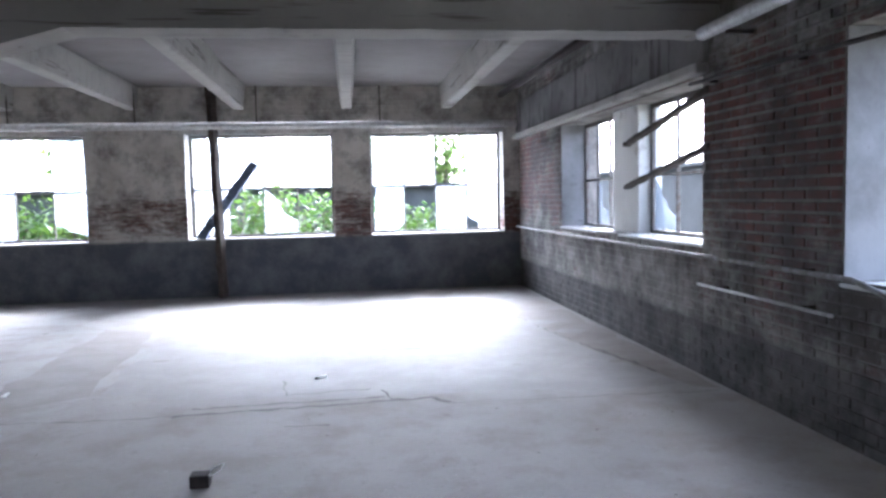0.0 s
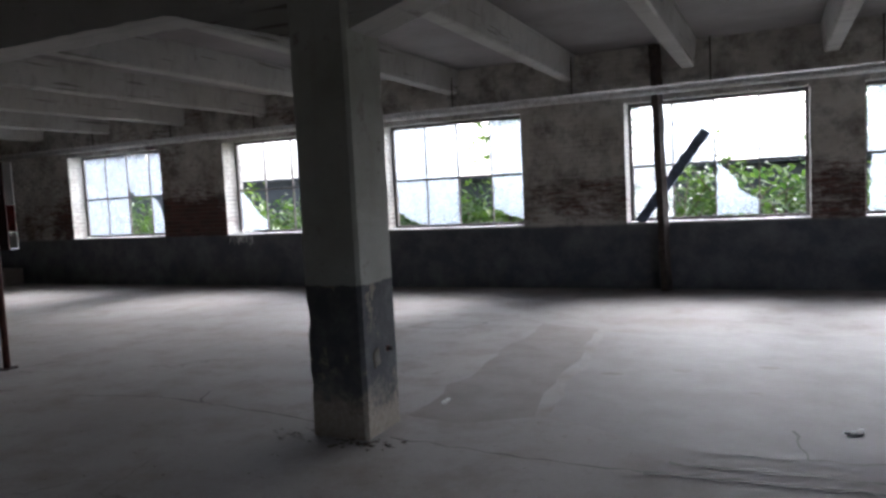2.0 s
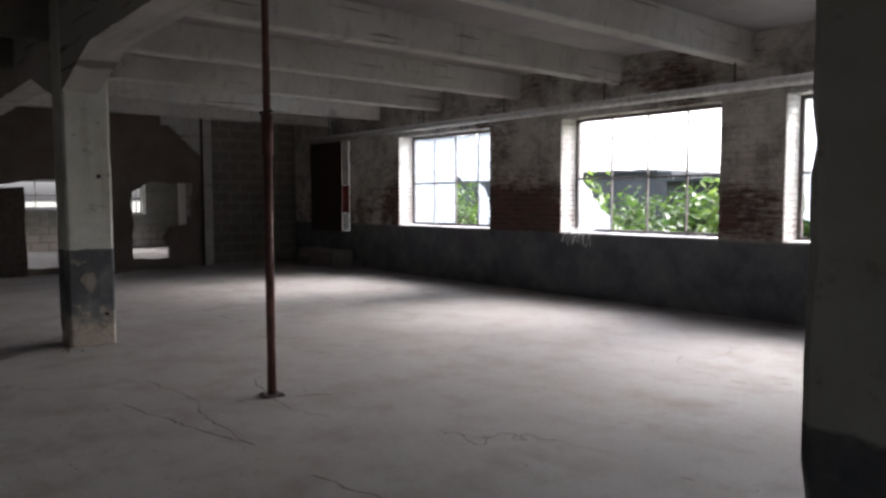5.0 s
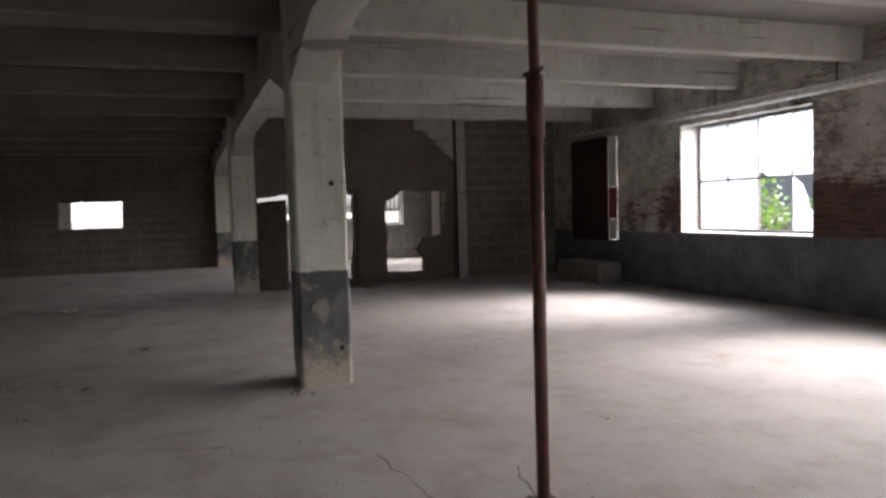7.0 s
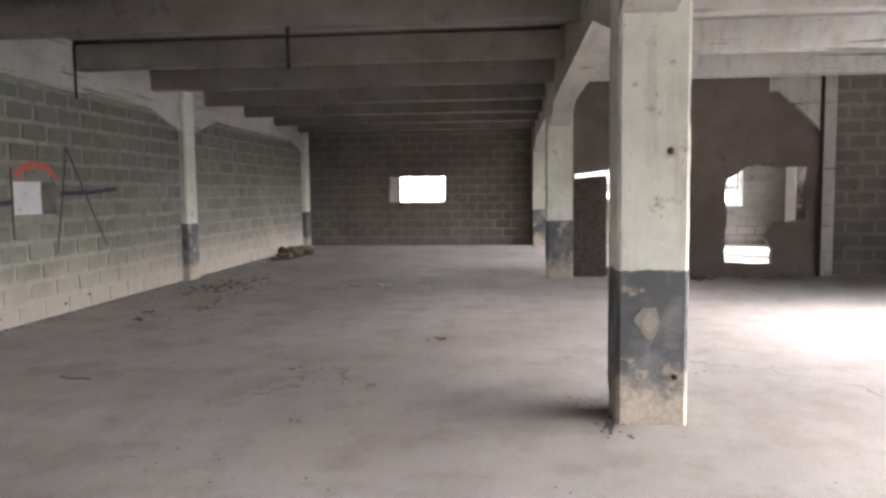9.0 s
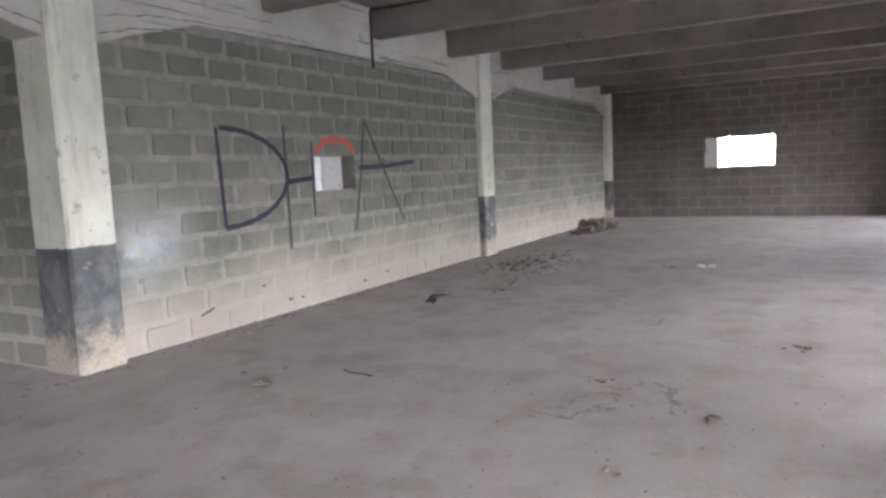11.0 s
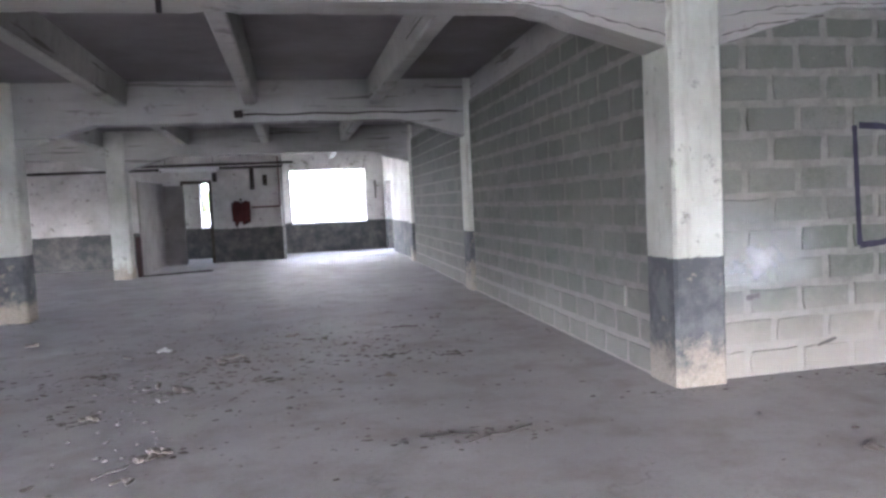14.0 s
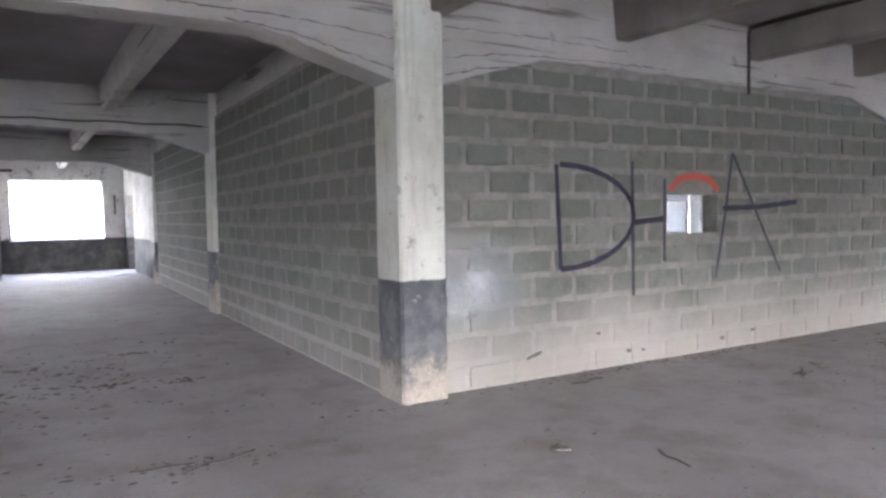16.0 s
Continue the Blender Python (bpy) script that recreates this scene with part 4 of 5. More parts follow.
stub = smooth(part("iron_pipe", tube([(PX + 0.12, 10.4, 0.0), (PX + 0.12, 10.4, 3.27)], 0.03, 10), M_DARKPIPE))
tagged(stub, "dark iron pipe standing against the concrete pier", "pipe")


# spray-painted letters on the block wall
def stroke(points, width, mat, name, label, seed=0, y=None):
    """One pass of a spray can: a thin uneven film along a line on the block faces."""
    y0 = (LETTER_FACE if y is None else y) + 0.0045
    bm = bmesh.new()
    pts = []
    for (ax, az), (bx, bz) in zip(points, points[1:]):
        n = max(2, int(math.hypot(bx - ax, bz - az) / 0.03))
        pts += [(ax + (bx - ax) * i / n, az + (bz - az) * i / n) for i in range(n)]
    pts.append(points[-1])
    left, right = [], []
    for i, (x, z) in enumerate(pts):
        (px, pz), (qx, qz) = pts[max(0, i - 1)], pts[min(len(pts) - 1, i + 1)]
        d = math.hypot(qx - px, qz - pz) or 1.0
        nx, nz = -(qz - pz) / d, (qx - px) / d
        w = width / 2 * (1 + 0.22 * noise.noise(Vector((i * 0.35, seed, 0))))
        left.append(bm.verts.new((x + nx * w, y0, z + nz * w)))
        right.append(bm.verts.new((x - nx * w, y0, z - nz * w)))
    for i in range(len(pts) - 1):
        bm.faces.new((left[i], left[i + 1], right[i + 1], right[i]))
    bmesh.ops.recalc_face_normals(bm, faces=bm.faces)
    ob = part(name, bm, mat, graffiti)
    return ob


graffiti = thing("graffiti", "spray-painted letters D H A on the block wall", "graffiti", kind="structure")
arc = [(-12.17 - 0.88 * math.sin(a) - 0.02, 1.385 + 0.455 * math.cos(a)) for a in [math.pi * i / 14 for i in range(15)]]
stroke([(-12.19, 0.93), (-12.15, 1.84)], 0.045, M_BLUE_INK, "letter_d_stem", "", 1)
stroke(arc, 0.05, M_BLUE_INK, "letter_d_bow", "", 2)
stroke([(-13.05, 1.89), (-13.06, 0.64)], 0.042, M_BLACK_INK, "letter_h_stem", "", 3)
stroke([(-13.48, 1.73), (-13.47, 0.94)], 0.038, M_BLACK_INK, "letter_h_stem", "", 4)
stroke([(-13.04, 1.32), (-13.5, 1.35)], 0.055, M_BLUE_INK, "letter_h_bar", "", 5)
stroke([(-14.47, 2.01), (-14.36, 1.4), (-14.21, 0.73)], 0.04, M_BLACK_INK, "letter_a_leg", "", 6)
stroke([(-14.47, 2.01), (-14.85, 1.4), (-15.27, 0.75)], 0.038, M_BLACK_INK, "letter_a_leg", "", 7)
stroke([(-14.32, 1.44), (-14.9, 1.45), (-15.56, 1.5)], 0.055, M_BLUE_INK, "letter_a_bar", "", 8)
stroke([(-13.55, 1.62), (-13.68, 1.73), (-13.9, 1.76), (-14.12, 1.73), (-14.25, 1.62)], 0.07, M_RED_INK, "red_arc", "", 9)

# south end: door, fire reel, strip light, pipes
door = thing("door", "dull grey-brown door standing open", "door", at=(-5.1, S_PART, 0))
leaf = part("leaf", box(0.0, 0.62, 0.03, 0.07, 0.01, 2.18, 0.004), M_DOOR, door)
part("door_handle", tube([(0.55, 0.07, 1.0), (0.55, 0.13, 1.0), (0.43, 0.13, 1.0)], 0.01, 8), M_DARKPIPE, leaf)
part("frame", wall_grid(-0.75, 0.06, 0.0, 2.3, [(-0.66, -0.01, -0.1, 2.21)], lambda u, w, v: (u, 0.03 + v, w), 0.028), M_WOOD, door, "dark door frame")
lining = part("wall_panel", plate(ragged([(-15.95, 0.02), (-12.78, 0.02), (-12.78, 2.2), (-15.95, 2.25)], 0.008, 0.3, 6), [], lambda u, w, v: (-4.52 - 0.02 * (u + 12.78) / -3.2 + v, u, w), 0.04), M_DOOR)
tagged(lining, "tall grey-brown board panel beside the doorway", "panel")
short_post = part("short_post", box(-4.56, -4.45, -12.72, -12.61, 0.0, 0.93, 0.01), M_REDDARK)
tagged(short_post, "short dark red post at the end of the panel", "post")
rail_bm = bmesh.new()
add_tube(rail_bm, (-4.56, -12.62, 0.02), (-6.04, -13.14, 0.02), 0.018, 8)
floor_rail = part("floor_rail", rail_bm, M_DARKPIPE)
tagged(floor_rail, "dark rail lying across the floor by the post", "rail")
corner_pipe = smooth(part("corner_pipe", tube([(-7.76, S_PART + 0.03, 0.0), (-7.76, S_PART + 0.03, 3.28)], 0.03, 10), M_GREYPIPE))
tagged(corner_pipe, "grey pipe standing at the corner of the partition", "pipe")
stub_s = smooth(part("conduit", tube([(-10.67, SOUTH + 0.02, 1.62), (-10.67, SOUTH + 0.02, 2.2)], 0.022, 8), M_DARKPIPE))
tagged(stub_s, "dark conduit on the plaster beside the big window", "conduit")
reel = thing("fire_hose", "red fire hose bundle hanging on the wall", "fire hose", at=(-6.62, S_PART, 0))
smooth(part("bracket", tube([(0, 0.003, 1.72), (0, 0.2, 1.72)], 0.03, 12), M_DARKPIPE, reel))
for k, dx in enumerate((-0.2, -0.13, -0.06, 0.01, 0.08, 0.15, 0.21)):
    foot = 1.08 + 0.05 * math.sin(k * 2.3)
    hose = smooth(part("hose", tube([(dx, 0.1, 1.66 + 0.03 * math.sin(k * 1.7)), (dx * 1.02, 0.14 + 0.02 * (k % 2), 1.35), (dx * 0.95, 0.11, foot)], 0.046, 10), M_HOSE, reel))
    if k in (1, 5):
        part("coupling", tube([(dx * 0.95, 0.11, foot - 0.07), (dx * 0.95, 0.11, foot + 0.002)], 0.032, 10), M_DARKPIPE, hose)
feed = smooth(part("water_pipe", tube([(-6.9, S_PART + 0.05, 1.5), (-7.68, S_PART + 0.05, 1.5), (-7.68, S_PART + 0.05, 2.9)], 0.025, 10), M_RUST))
tagged(feed, "rusty water pipe on the partition", "pipe")
strip = thing("strip_light", "unlit white fluorescent strip light on the beam", "ceiling light", at=(-5.4, -15.2, 2.55))
part("body", box(-0.75, 0.75, -0.06, 0.06, 0.0, 0.07, 0.01), M_LAMP, strip)
lamp_tube = smooth(part("tube", tube([(-0.7, 0, -0.025), (0.7, 0, -0.025)], 0.018, 10), M_LAMP, strip))
for dx in (-0.72, 0.7):
    part("end_cap", tube([(dx, 0, -0.025), (dx + 0.02, 0, -0.025)], 0.021, 10), M_DARKPIPE, lamp_tube)
for dx in (-0.6, 0.6):
    part("rod", tube([(dx, 0, 0.07), (dx, 0, 0.745)], 0.008, 6), M_DARKPIPE, strip)
for k, (y, z, xa, xb) in enumerate(((-15.9, 2.62, 2.2, -7.8), (-15.85, 2.72, -4.0, -8.1))):
    ob = smooth(part("service_pipe", tube([(xa, y, z), (xb, y, z)], 0.035, 10), M_DARKPIPE))
    tagged(ob, "dark service pipe along the plastered partition", "pipe")
for k, (bx, z0, z1) in enumerate(((-5.95, 2.25, 2.5), (-6.95, 2.0, 2.62), (-7.3, 2.1, 2.4))):
    ob = part("switch_box", box(bx - 0.06, bx + 0.06, S_PART + 0.003, S_PART + 0.07, z0, z1, 0.006), M_DARKPIPE)
    tagged(ob, "small dark electrical box on the partition", "switch box")
cable = thing("cable", "black cable clipped along the concrete beam", "cable")
pts = [(-7.3 - 3.25 * i / 12, ROWS_Y[2] + 0.185, 2.8 + 0.012 * math.sin(i * 1.9)) for i in range(13)]
smooth(part("wire", tube(pts, 0.014, 6), M_DARKPIPE, cable))
part("junction_box", box(-7.36, -7.24, ROWS_Y[2] + 0.16, ROWS_Y[2] + 0.24, 2.76, 2.86, 0.006), M_DARKPIPE, cable)
conduit = smooth(part("conduit", tube([(-14.625, 0.25, 2.6), (-14.625, 0.25, 3.26), (-14.625, 6.1, 3.26)], 0.016, 8), M_DARKPIPE))
tagged(conduit, "black conduit bent down beside the beam", "conduit")


def beam_crack(points, width, seed):
    """A dark spalled crack along the face of the main beam."""
    rng = random.Random(seed)
    bm, prev = bmesh.new(), None
    for (ax, az), (bx, bz) in zip(points, points[1:]):
        n = max(2, int(abs(bx - ax) / 0.05))
        for i in range(n):
            x, z = ax + (bx - ax) * i / n, az + (bz - az) * i / n + rng.uniform(-0.009, 0.009)
            w = width * rng.uniform(0.15, 1.0)
            pair = (bm.verts.new((x, ROWS_Y[1] + 0.1595, z + w)), bm.verts.new((x, ROWS_Y[1] + 0.1595, z - w)))
            if prev:
                bm.faces.new((prev[0], pair[0], pair[1], prev[1]))
            prev = pair
    part("crack", bm, M_SEAM, corner_beam)


beam_crack([(-10.58, 2.5), (-10.2, 2.585), (-9.8, 2.69), (-9.3, 2.72)], 0.008, 1)
beam_crack([(-10.58, 2.72), (-9.9, 2.78), (-8.9, 2.79), (-7.6, 2.8)], 0.006, 2)
beam_crack([(-11.02, 2.5), (-11.3, 2.565), (-11.9, 2.64)], 0.008, 3)
beam_crack([(-11.02, 2.63), (-11.5, 2.7), (-12.6, 2.745), (-13.6, 2.75)], 0.006, 4)
beam_crack([(-11.02, 2.86), (-11.9, 2.88), (-13.0, 2.86)], 0.005, 5)


# floor patches, debris and litter
def floor_patch(points, mat, label, seed, z=0.004):
    out = ragged(points, 0.05 if z < 0.005 else 0.012, 0.25 if z < 0.005 else 0.05, seed)
    bm = bmesh.new()
    bm.faces.new([bm.verts.new((x, y, z)) for x, y in out])
    ob = part("floor_patch", bm, mat)
    return tagged(ob, label, "floor patch", kind="structure")


def scrap(x, y, size, mat, label, seed, flat=0.3, name="debris"):
    rng = random.Random(seed)
    bm = bmesh.new()
    for i in range(rng.randint(2, 4)):
        m = Matrix.Translation((rng.uniform(-1, 1) * size * 0.5, rng.uniform(-1, 1) * size * 0.5, size * flat * 0.4)) @ Euler((rng.uniform(-0.2, 0.2), rng.uniform(-0.2, 0.2), rng.uniform(0, 6))).to_matrix().to_4x4() @ Matrix.Diagonal((size * rng.uniform(0.5, 1), size * rng.uniform(0.25, 0.5), size * flat, 1))
        bmesh.ops.create_icosphere(bm, subdivisions=2, radius=0.5, matrix=m)
    for v in bm.verts:
        v.co += Vector((1, 1, 0.5)) * noise.noise(v.co * 30 + Vector((seed, 0, 0))) * size * 0.12
    lo = min(v.co.z for v in bm.verts)
    for v in bm.verts:
        v.co.z -= lo
    ob = part(name, bm, mat)
    ob.location = (x, y, 0.003)
    return tagged(ob, label, "debris", "scraps on the floor")


def litter(name, centre, spread, count, sizes, mat, label, seed):
    """Leaf litter and crumbs, too many to count."""
    rng = random.Random(seed)
    bm = bmesh.new()
    for i in range(count):
        x, y = rng.gauss(centre[0], spread[0]), rng.gauss(centre[1], spread[1])
        s = rng.uniform(*sizes)
        a = rng.uniform(0, 6.3)
        h = s * rng.uniform(0.06, 0.3)
        k = rng.randint(4, 6)
        lo = [bm.verts.new((x + s * math.cos(a + 6.283 * j / k) * rng.uniform(0.6, 1), y + 0.7 * s * math.sin(a + 6.283 * j / k) * rng.uniform(0.6, 1), 0.002)) for j in range(k)]
        top = bm.verts.new((x + rng.uniform(-0.3, 0.3) * s, y + rng.uniform(-0.3, 0.3) * s, 0.002 + h))
        for j in range(k):
            bm.faces.new((lo[j], lo[(j + 1) % k], top))
    ob = part(name, bm, mat)
    return tagged(ob, label, "litter", kind="stuff")


PALE_SCRAP, DARK_SCRAP = "pale scrap of plaster lying on the concrete floor", "dark scrap of rubbish lying on the concrete floor"
for k, (x, y, s, pale) in enumerate(((-0.68, 6.97, 0.12, 1), (-3.12, 6.94, 0.12, 1), (-16.72, 3.69, 0.26, 1), (-11.72, 3.82, 0.09, 0), (-11.23, 4.54, 0.09, 0), (-6.62, -2.87, 0.16, 1))):
    scrap(x, y, s, M_PALE if pale else M_RUBBLE, PALE_SCRAP if pale else DARK_SCRAP, k + 1, 0.12)
floor_patch([(-2.4, 6.85), (-2.63, 9.6), (1.5, 9.95), (1.75, 8.1), (2.1, 6.2), (0.3, 6.3), (-1.6, 6.5)], M_PATCH, "pale smooth patch in the concrete floor", 3)
floor_patch([(1.62, 9.9), (2.3, 10.0), (2.33, 6.0), (2.15, 6.1), (1.8, 8.1)], M_PATCH_DARK, "rough dark strip of floor along the wall", 4)
floor_patch([(-3.3, 6.6), (-3.35, 9.9), (-2.72, 9.7), (-2.5, 6.8), (-2.9, 6.55)], M_PATCH_DARK, "rough dark strip of floor", 5)


def seam(points, width, label, seed):
    """A broken joint in the screed: a dark uneven groove line."""
    rng = random.Random(seed)
    bm = bmesh.new()
    prev = None
    for (ax, ay), (bx, by) in zip(points, points[1:]):
        n = max(2, int(math.hypot(bx - ax, by - ay) / 0.08))
        d = Vector((bx - ax, by - ay, 0)).normalized()
        s = Vector((-d.y, d.x, 0))
        for i in range(n + 1):
            p = Vector((ax + (bx - ax) * i / n, ay + (by - ay) * i / n, 0.006)) + s * rng.uniform(-0.02, 0.02)
            w = width * rng.uniform(0.25, 1.0)
            pair = (bm.verts.new(p + s * w), bm.verts.new(p - s * w))
            if prev:
                bm.faces.new((prev[0], pair[0], pair[1], prev[1]))
            prev = pair
    ob = part("floor_joint", bm, M_SEAM)
    return tagged(ob, label, "floor joint", kind="structure")


SEAM = "dark broken joint in the concrete floor"
seam([(-1.7, 6.1), (-0.6, 6.16), (0.15, 6.2), (0.25, 6.05)], 0.03, SEAM, 1)
seam([(-1.6, 6.25), (-0.2, 6.3)], 0.02, SEAM, 2)
seam([(-6.2, 6.35), (-5.4, 6.5), (-4.96, 6.47), (-4.3, 6.4), (-3.75, 6.3)], 0.012, SEAM, 3)
seam([(-5.1, 6.75), (-4.96, 6.47)], 0.014, SEAM, 4)
seam([(-8.7, 6.3), (-8.0, 6.4), (-7.5, 6.3), (-6.9, 6.3)], 0.008, SEAM, 5)
seam([(-8.2, 6.95), (-7.4, 6.8), (-7.0, 6.9)], 0.008, SEAM, 6)
seam([(-4.75, 9.45), (-4.1, 9.5), (-4.0, 9.85), (-4.65, 9.8), (-4.75, 9.45)], 0.018, SEAM, 7)
seam([(-8.15, 5.98), (-7.5, 6.12), (-6.8, 6.3)], 0.011, SEAM, 16)
seam([(-7.72, 6.6), (-7.6, 6.95), (-7.45, 7.2)], 0.012, SEAM, 17)
seam([(0.25, 6.05), (1.3, 6.0), (2.3, 5.95)], 0.007, SEAM, 8)
seam([(-3.2, 6.2), (-2.4, 6.12), (-1.7, 6.1)], 0.01, SEAM, 9)
seam([(1.55, 9.9), (1.68, 8.9), (1.78, 8.1), (1.95, 7.2)], 0.014, SEAM, 10)
seam([(1.9, 7.55), (2.02, 7.0), (2.1, 6.6)], 0.03, SEAM, 11)
seam([(-0.15, 8.02), (0.25, 7.98)], 0.03, SEAM, 12)
seam([(-1.0, 6.95), (-0.95, 6.5), (-0.3, 6.55)], 0.012, SEAM, 13)
seam([(-0.2, 6.5), (-0.15, 6.2)], 0.01, SEAM, 14)
seam([(-0.9, 5.7), (-0.6, 5.68)], 0.02, SEAM, 15)
STAIN = "small dark stain on the concrete floor"
rng = random.Random(77)
for k in range(14):
    sx, sy, sr = rng.uniform(-6.5, 2.0), rng.uniform(6.6, 10.2), rng.uniform(0.025, 0.06)
    floor_patch([(sx + sr * math.cos(a) * 1.6, sy + sr * math.sin(a) * rng.uniform(0.5, 1)) for a in (0, 1, 2, 3, 4, 5)], M_PATCH_DARK, STAIN, 80 + k, 0.0075)
for k, (sx, sy, sr) in enumerate(((1.75, 9.1, 0.17), (1.95, 8.5, 0.14))):
    floor_patch([(sx + sr * math.cos(a) * 1.4, sy + sr * math.sin(a)) for a in (0, 1, 2, 3, 4, 5)], M_PATCH, "pale scuffed spot on the concrete floor", 120 + k, 0.0075)
box_scrap = thing("tin_box", "small open dark tin lying on the floor", "box", at=(-1.25, 4.8, 0))
part("body", box(-0.05, 0.05, -0.04, 0.04, 0.0, 0.07, 0.004), M_DARKPIPE, box_scrap)
part("lid", plate([(-0.05, 0.0), (0.05, 0.0), (0.05, 0.08), (-0.05, 0.08)], [], lambda u, w, v: (0.052 + w * 0.8, u, 0.07 + w * 0.4 + v), 0.004), M_PALE, box_scrap, "pale raised lid")
for k, (x, y, s, pale) in enumerate(((-7.0, -1.1, 0.2, 0), (-6.5, -0.4, 0.12, 0), (-7.1, 0.5, 0.15, 0), (-7.0, 0.9, 0.1, 0), (-7.25, -2.1, 0.2, 0), (-5.0, -3.8, 0.16, 0), (-10.9, 1.7, 0.1, 0), (-14.3, 1.2, 0.12, 0), (-10.4, 4.2, 0.06, 0), (-0.2, 9.0, 0.06, 0))):
    scrap(x, y, s, M_PALE if pale else M_RUBBLE, PALE_SCRAP if pale else DARK_SCRAP, k + 31, 0.2)
litter("leaf_litter", (-6.9, -1.6), (0.7, 0.55), 160, (0.015, 0.05), M_LITTER, "clump of dry leaves and flakes on the floor", 22)
litter("leaf_litter", (-8.6, -2.2), (0.35, 0.5), 90, (0.015, 0.05), M_LITTER, "clump of dry leaves and flakes on the floor", 23)
litter("leaf_litter", (-7.3, -2.6), (1.5, 2.4), 330, (0.012, 0.042), M_LITTER, "dry leaves and flakes scattered over the floor", 21)
litter("leaf_litter", (-7.3, -2.0), (1.1, 1.5), 420, (0.006, 0.028), M_LITTER, "dry leaf litter and crumbs scattered over the floor", 1)
litter("leaf_litter", (-9.0, 0.75), (0.35, 0.07), 60, (0.006, 0.028), M_LITTER, "line of dry leaves and crumbs on the floor", 2)
litter("rubble_heap", (-16.8, 1.2), (0.6, 0.3), 240, (0.015, 0.065), M_LITTER, "flat heap of dark rubble by the block wall", 3)
litter("rubble_heap", (-22.0, 0.65), (0.5, 0.14), 260, (0.04, 0.16), M_LITTER, "heap of dark rubbish against the block wall", 4)
litter("wall_crumbs", (-13.5, 0.3), (1.6, 0.06), 160, (0.006, 0.035), M_LITTER, "crumbs of mortar along the foot of the wall", 5)
litter("floor_crumbs", (-6.0, 6.0), (5.0, 3.0), 700, (0.003, 0.014), M_LITTER, "crumbs and grit over the floor", 6)
litter("floor_crumbs", (-13.0, 3.5), (3.0, 1.5), 420, (0.003, 0.016), M_LITTER, "crumbs and grit over the floor", 7)
hook = smooth(part("conduit", tube([(-7.25, 0.245, 2.62), (-7.25, 0.245, 2.95), (-7.32, 0.245, 3.2)], 0.018, 8), M_DARKPIPE))
tagged(hook, "short black conduit on the face of the beam", "conduit")
bm = bmesh.new()
bmesh.ops.create_circle(bm, cap_ends=True, segments=24, radius=0.62, matrix=Matrix.Rotation(radians(90), 4, "X"))
smear = part("overspray", bm, M_SMEAR, graffiti, "faint white overspray")
smear.location = (-11.3, LETTER_FACE + 0.007, 0.9)
smear.scale = (1.0, 1.0, 0.75)


def sill_litter(u0, u1, seed):
    """Broken glass, dirt and dead stems along a window sill."""
    ob = litter("sill_debris", ((u0 + u1) / 2, NORTH + 0.14), ((u1 - u0) * 0.27, 0.035), 90, (0.01, 0.05), M_LITTER, "broken glass, dirt and dead leaves on the sill", seed)
    ob.location.z = 0.928
    return ob


for k, (a, b) in enumerate(N_WIN):
    sill_litter(a, b, 40 + k)


def dry_vine(x, y, z, seed, label):
    """Dead stems that hang over the sill."""
    rng = random.Random(seed)
    bm = bmesh.new()
    for i in range(16):
        p = Vector((x + rng.uniform(-0.2, 0.3), y + 0.1, z + rng.uniform(0.012, 0.05)))
        d = Vector((rng.uniform(-0.6, 0.6), -1.0, rng.uniform(0.1, 0.5))).normalized()
        for s in range(7):
            q = p + d * 0.05
            add_tube(bm, p, q, 0.004, 4)
            d = (d + Vector((rng.uniform(-0.35, 0.35), 0.12, -0.4))).normalized()
            p = q
    ob = part("dry_vine", bm, M_PALE)
    return tagged(ob, label, "vine")


dry_vine(-9.75, NORTH - 0.02, 0.93, 3, "pale dead creeper stems hanging over the sill")
drop = smooth(part("conduit", tube([(-12.8, 3.48, 2.95), (-12.8, 3.48, 2.56)], 0.02, 8), M_DARKPIPE))
tagged(drop, "dark conduit stub hanging from a joist", "conduit")
pale = part("loose_block", box(WEST - 0.19, WEST - 0.02, 2.3, 2.64, 1.1, 1.86, 0.015), M_PALE)
tagged(pale, "pale block standing in the hole of the end wall", "block")
litter("rubble_heap", (-17.75, 8.45), (0.12, 0.2), 70, (0.03, 0.1), M_LITTER, "heap of dark rubbish beside the broken opening", 9)
litter("rubble_heap", (-17.9, 9.6), (0.1, 0.5), 90, (0.015, 0.06), M_LITTER, "crumbs of masonry under the broken partition", 10)
litter("floor_crumbs", (-13.5, 9.0), (2.2, 1.6), 220, (0.004, 0.02), M_LITTER, "crumbs and grit over the floor", 11)
litter("floor_crumbs", (-8.5, -6.0), (1.6, 3.0), 420, (0.005, 0.024), M_LITTER, "crumbs and dry leaves over the floor", 12)
litter("leaf_litter", (-16.0, 1.6), (1.5, 0.5), 160, (0.006, 0.03), M_LITTER, "dry leaf litter along the block wall", 13)


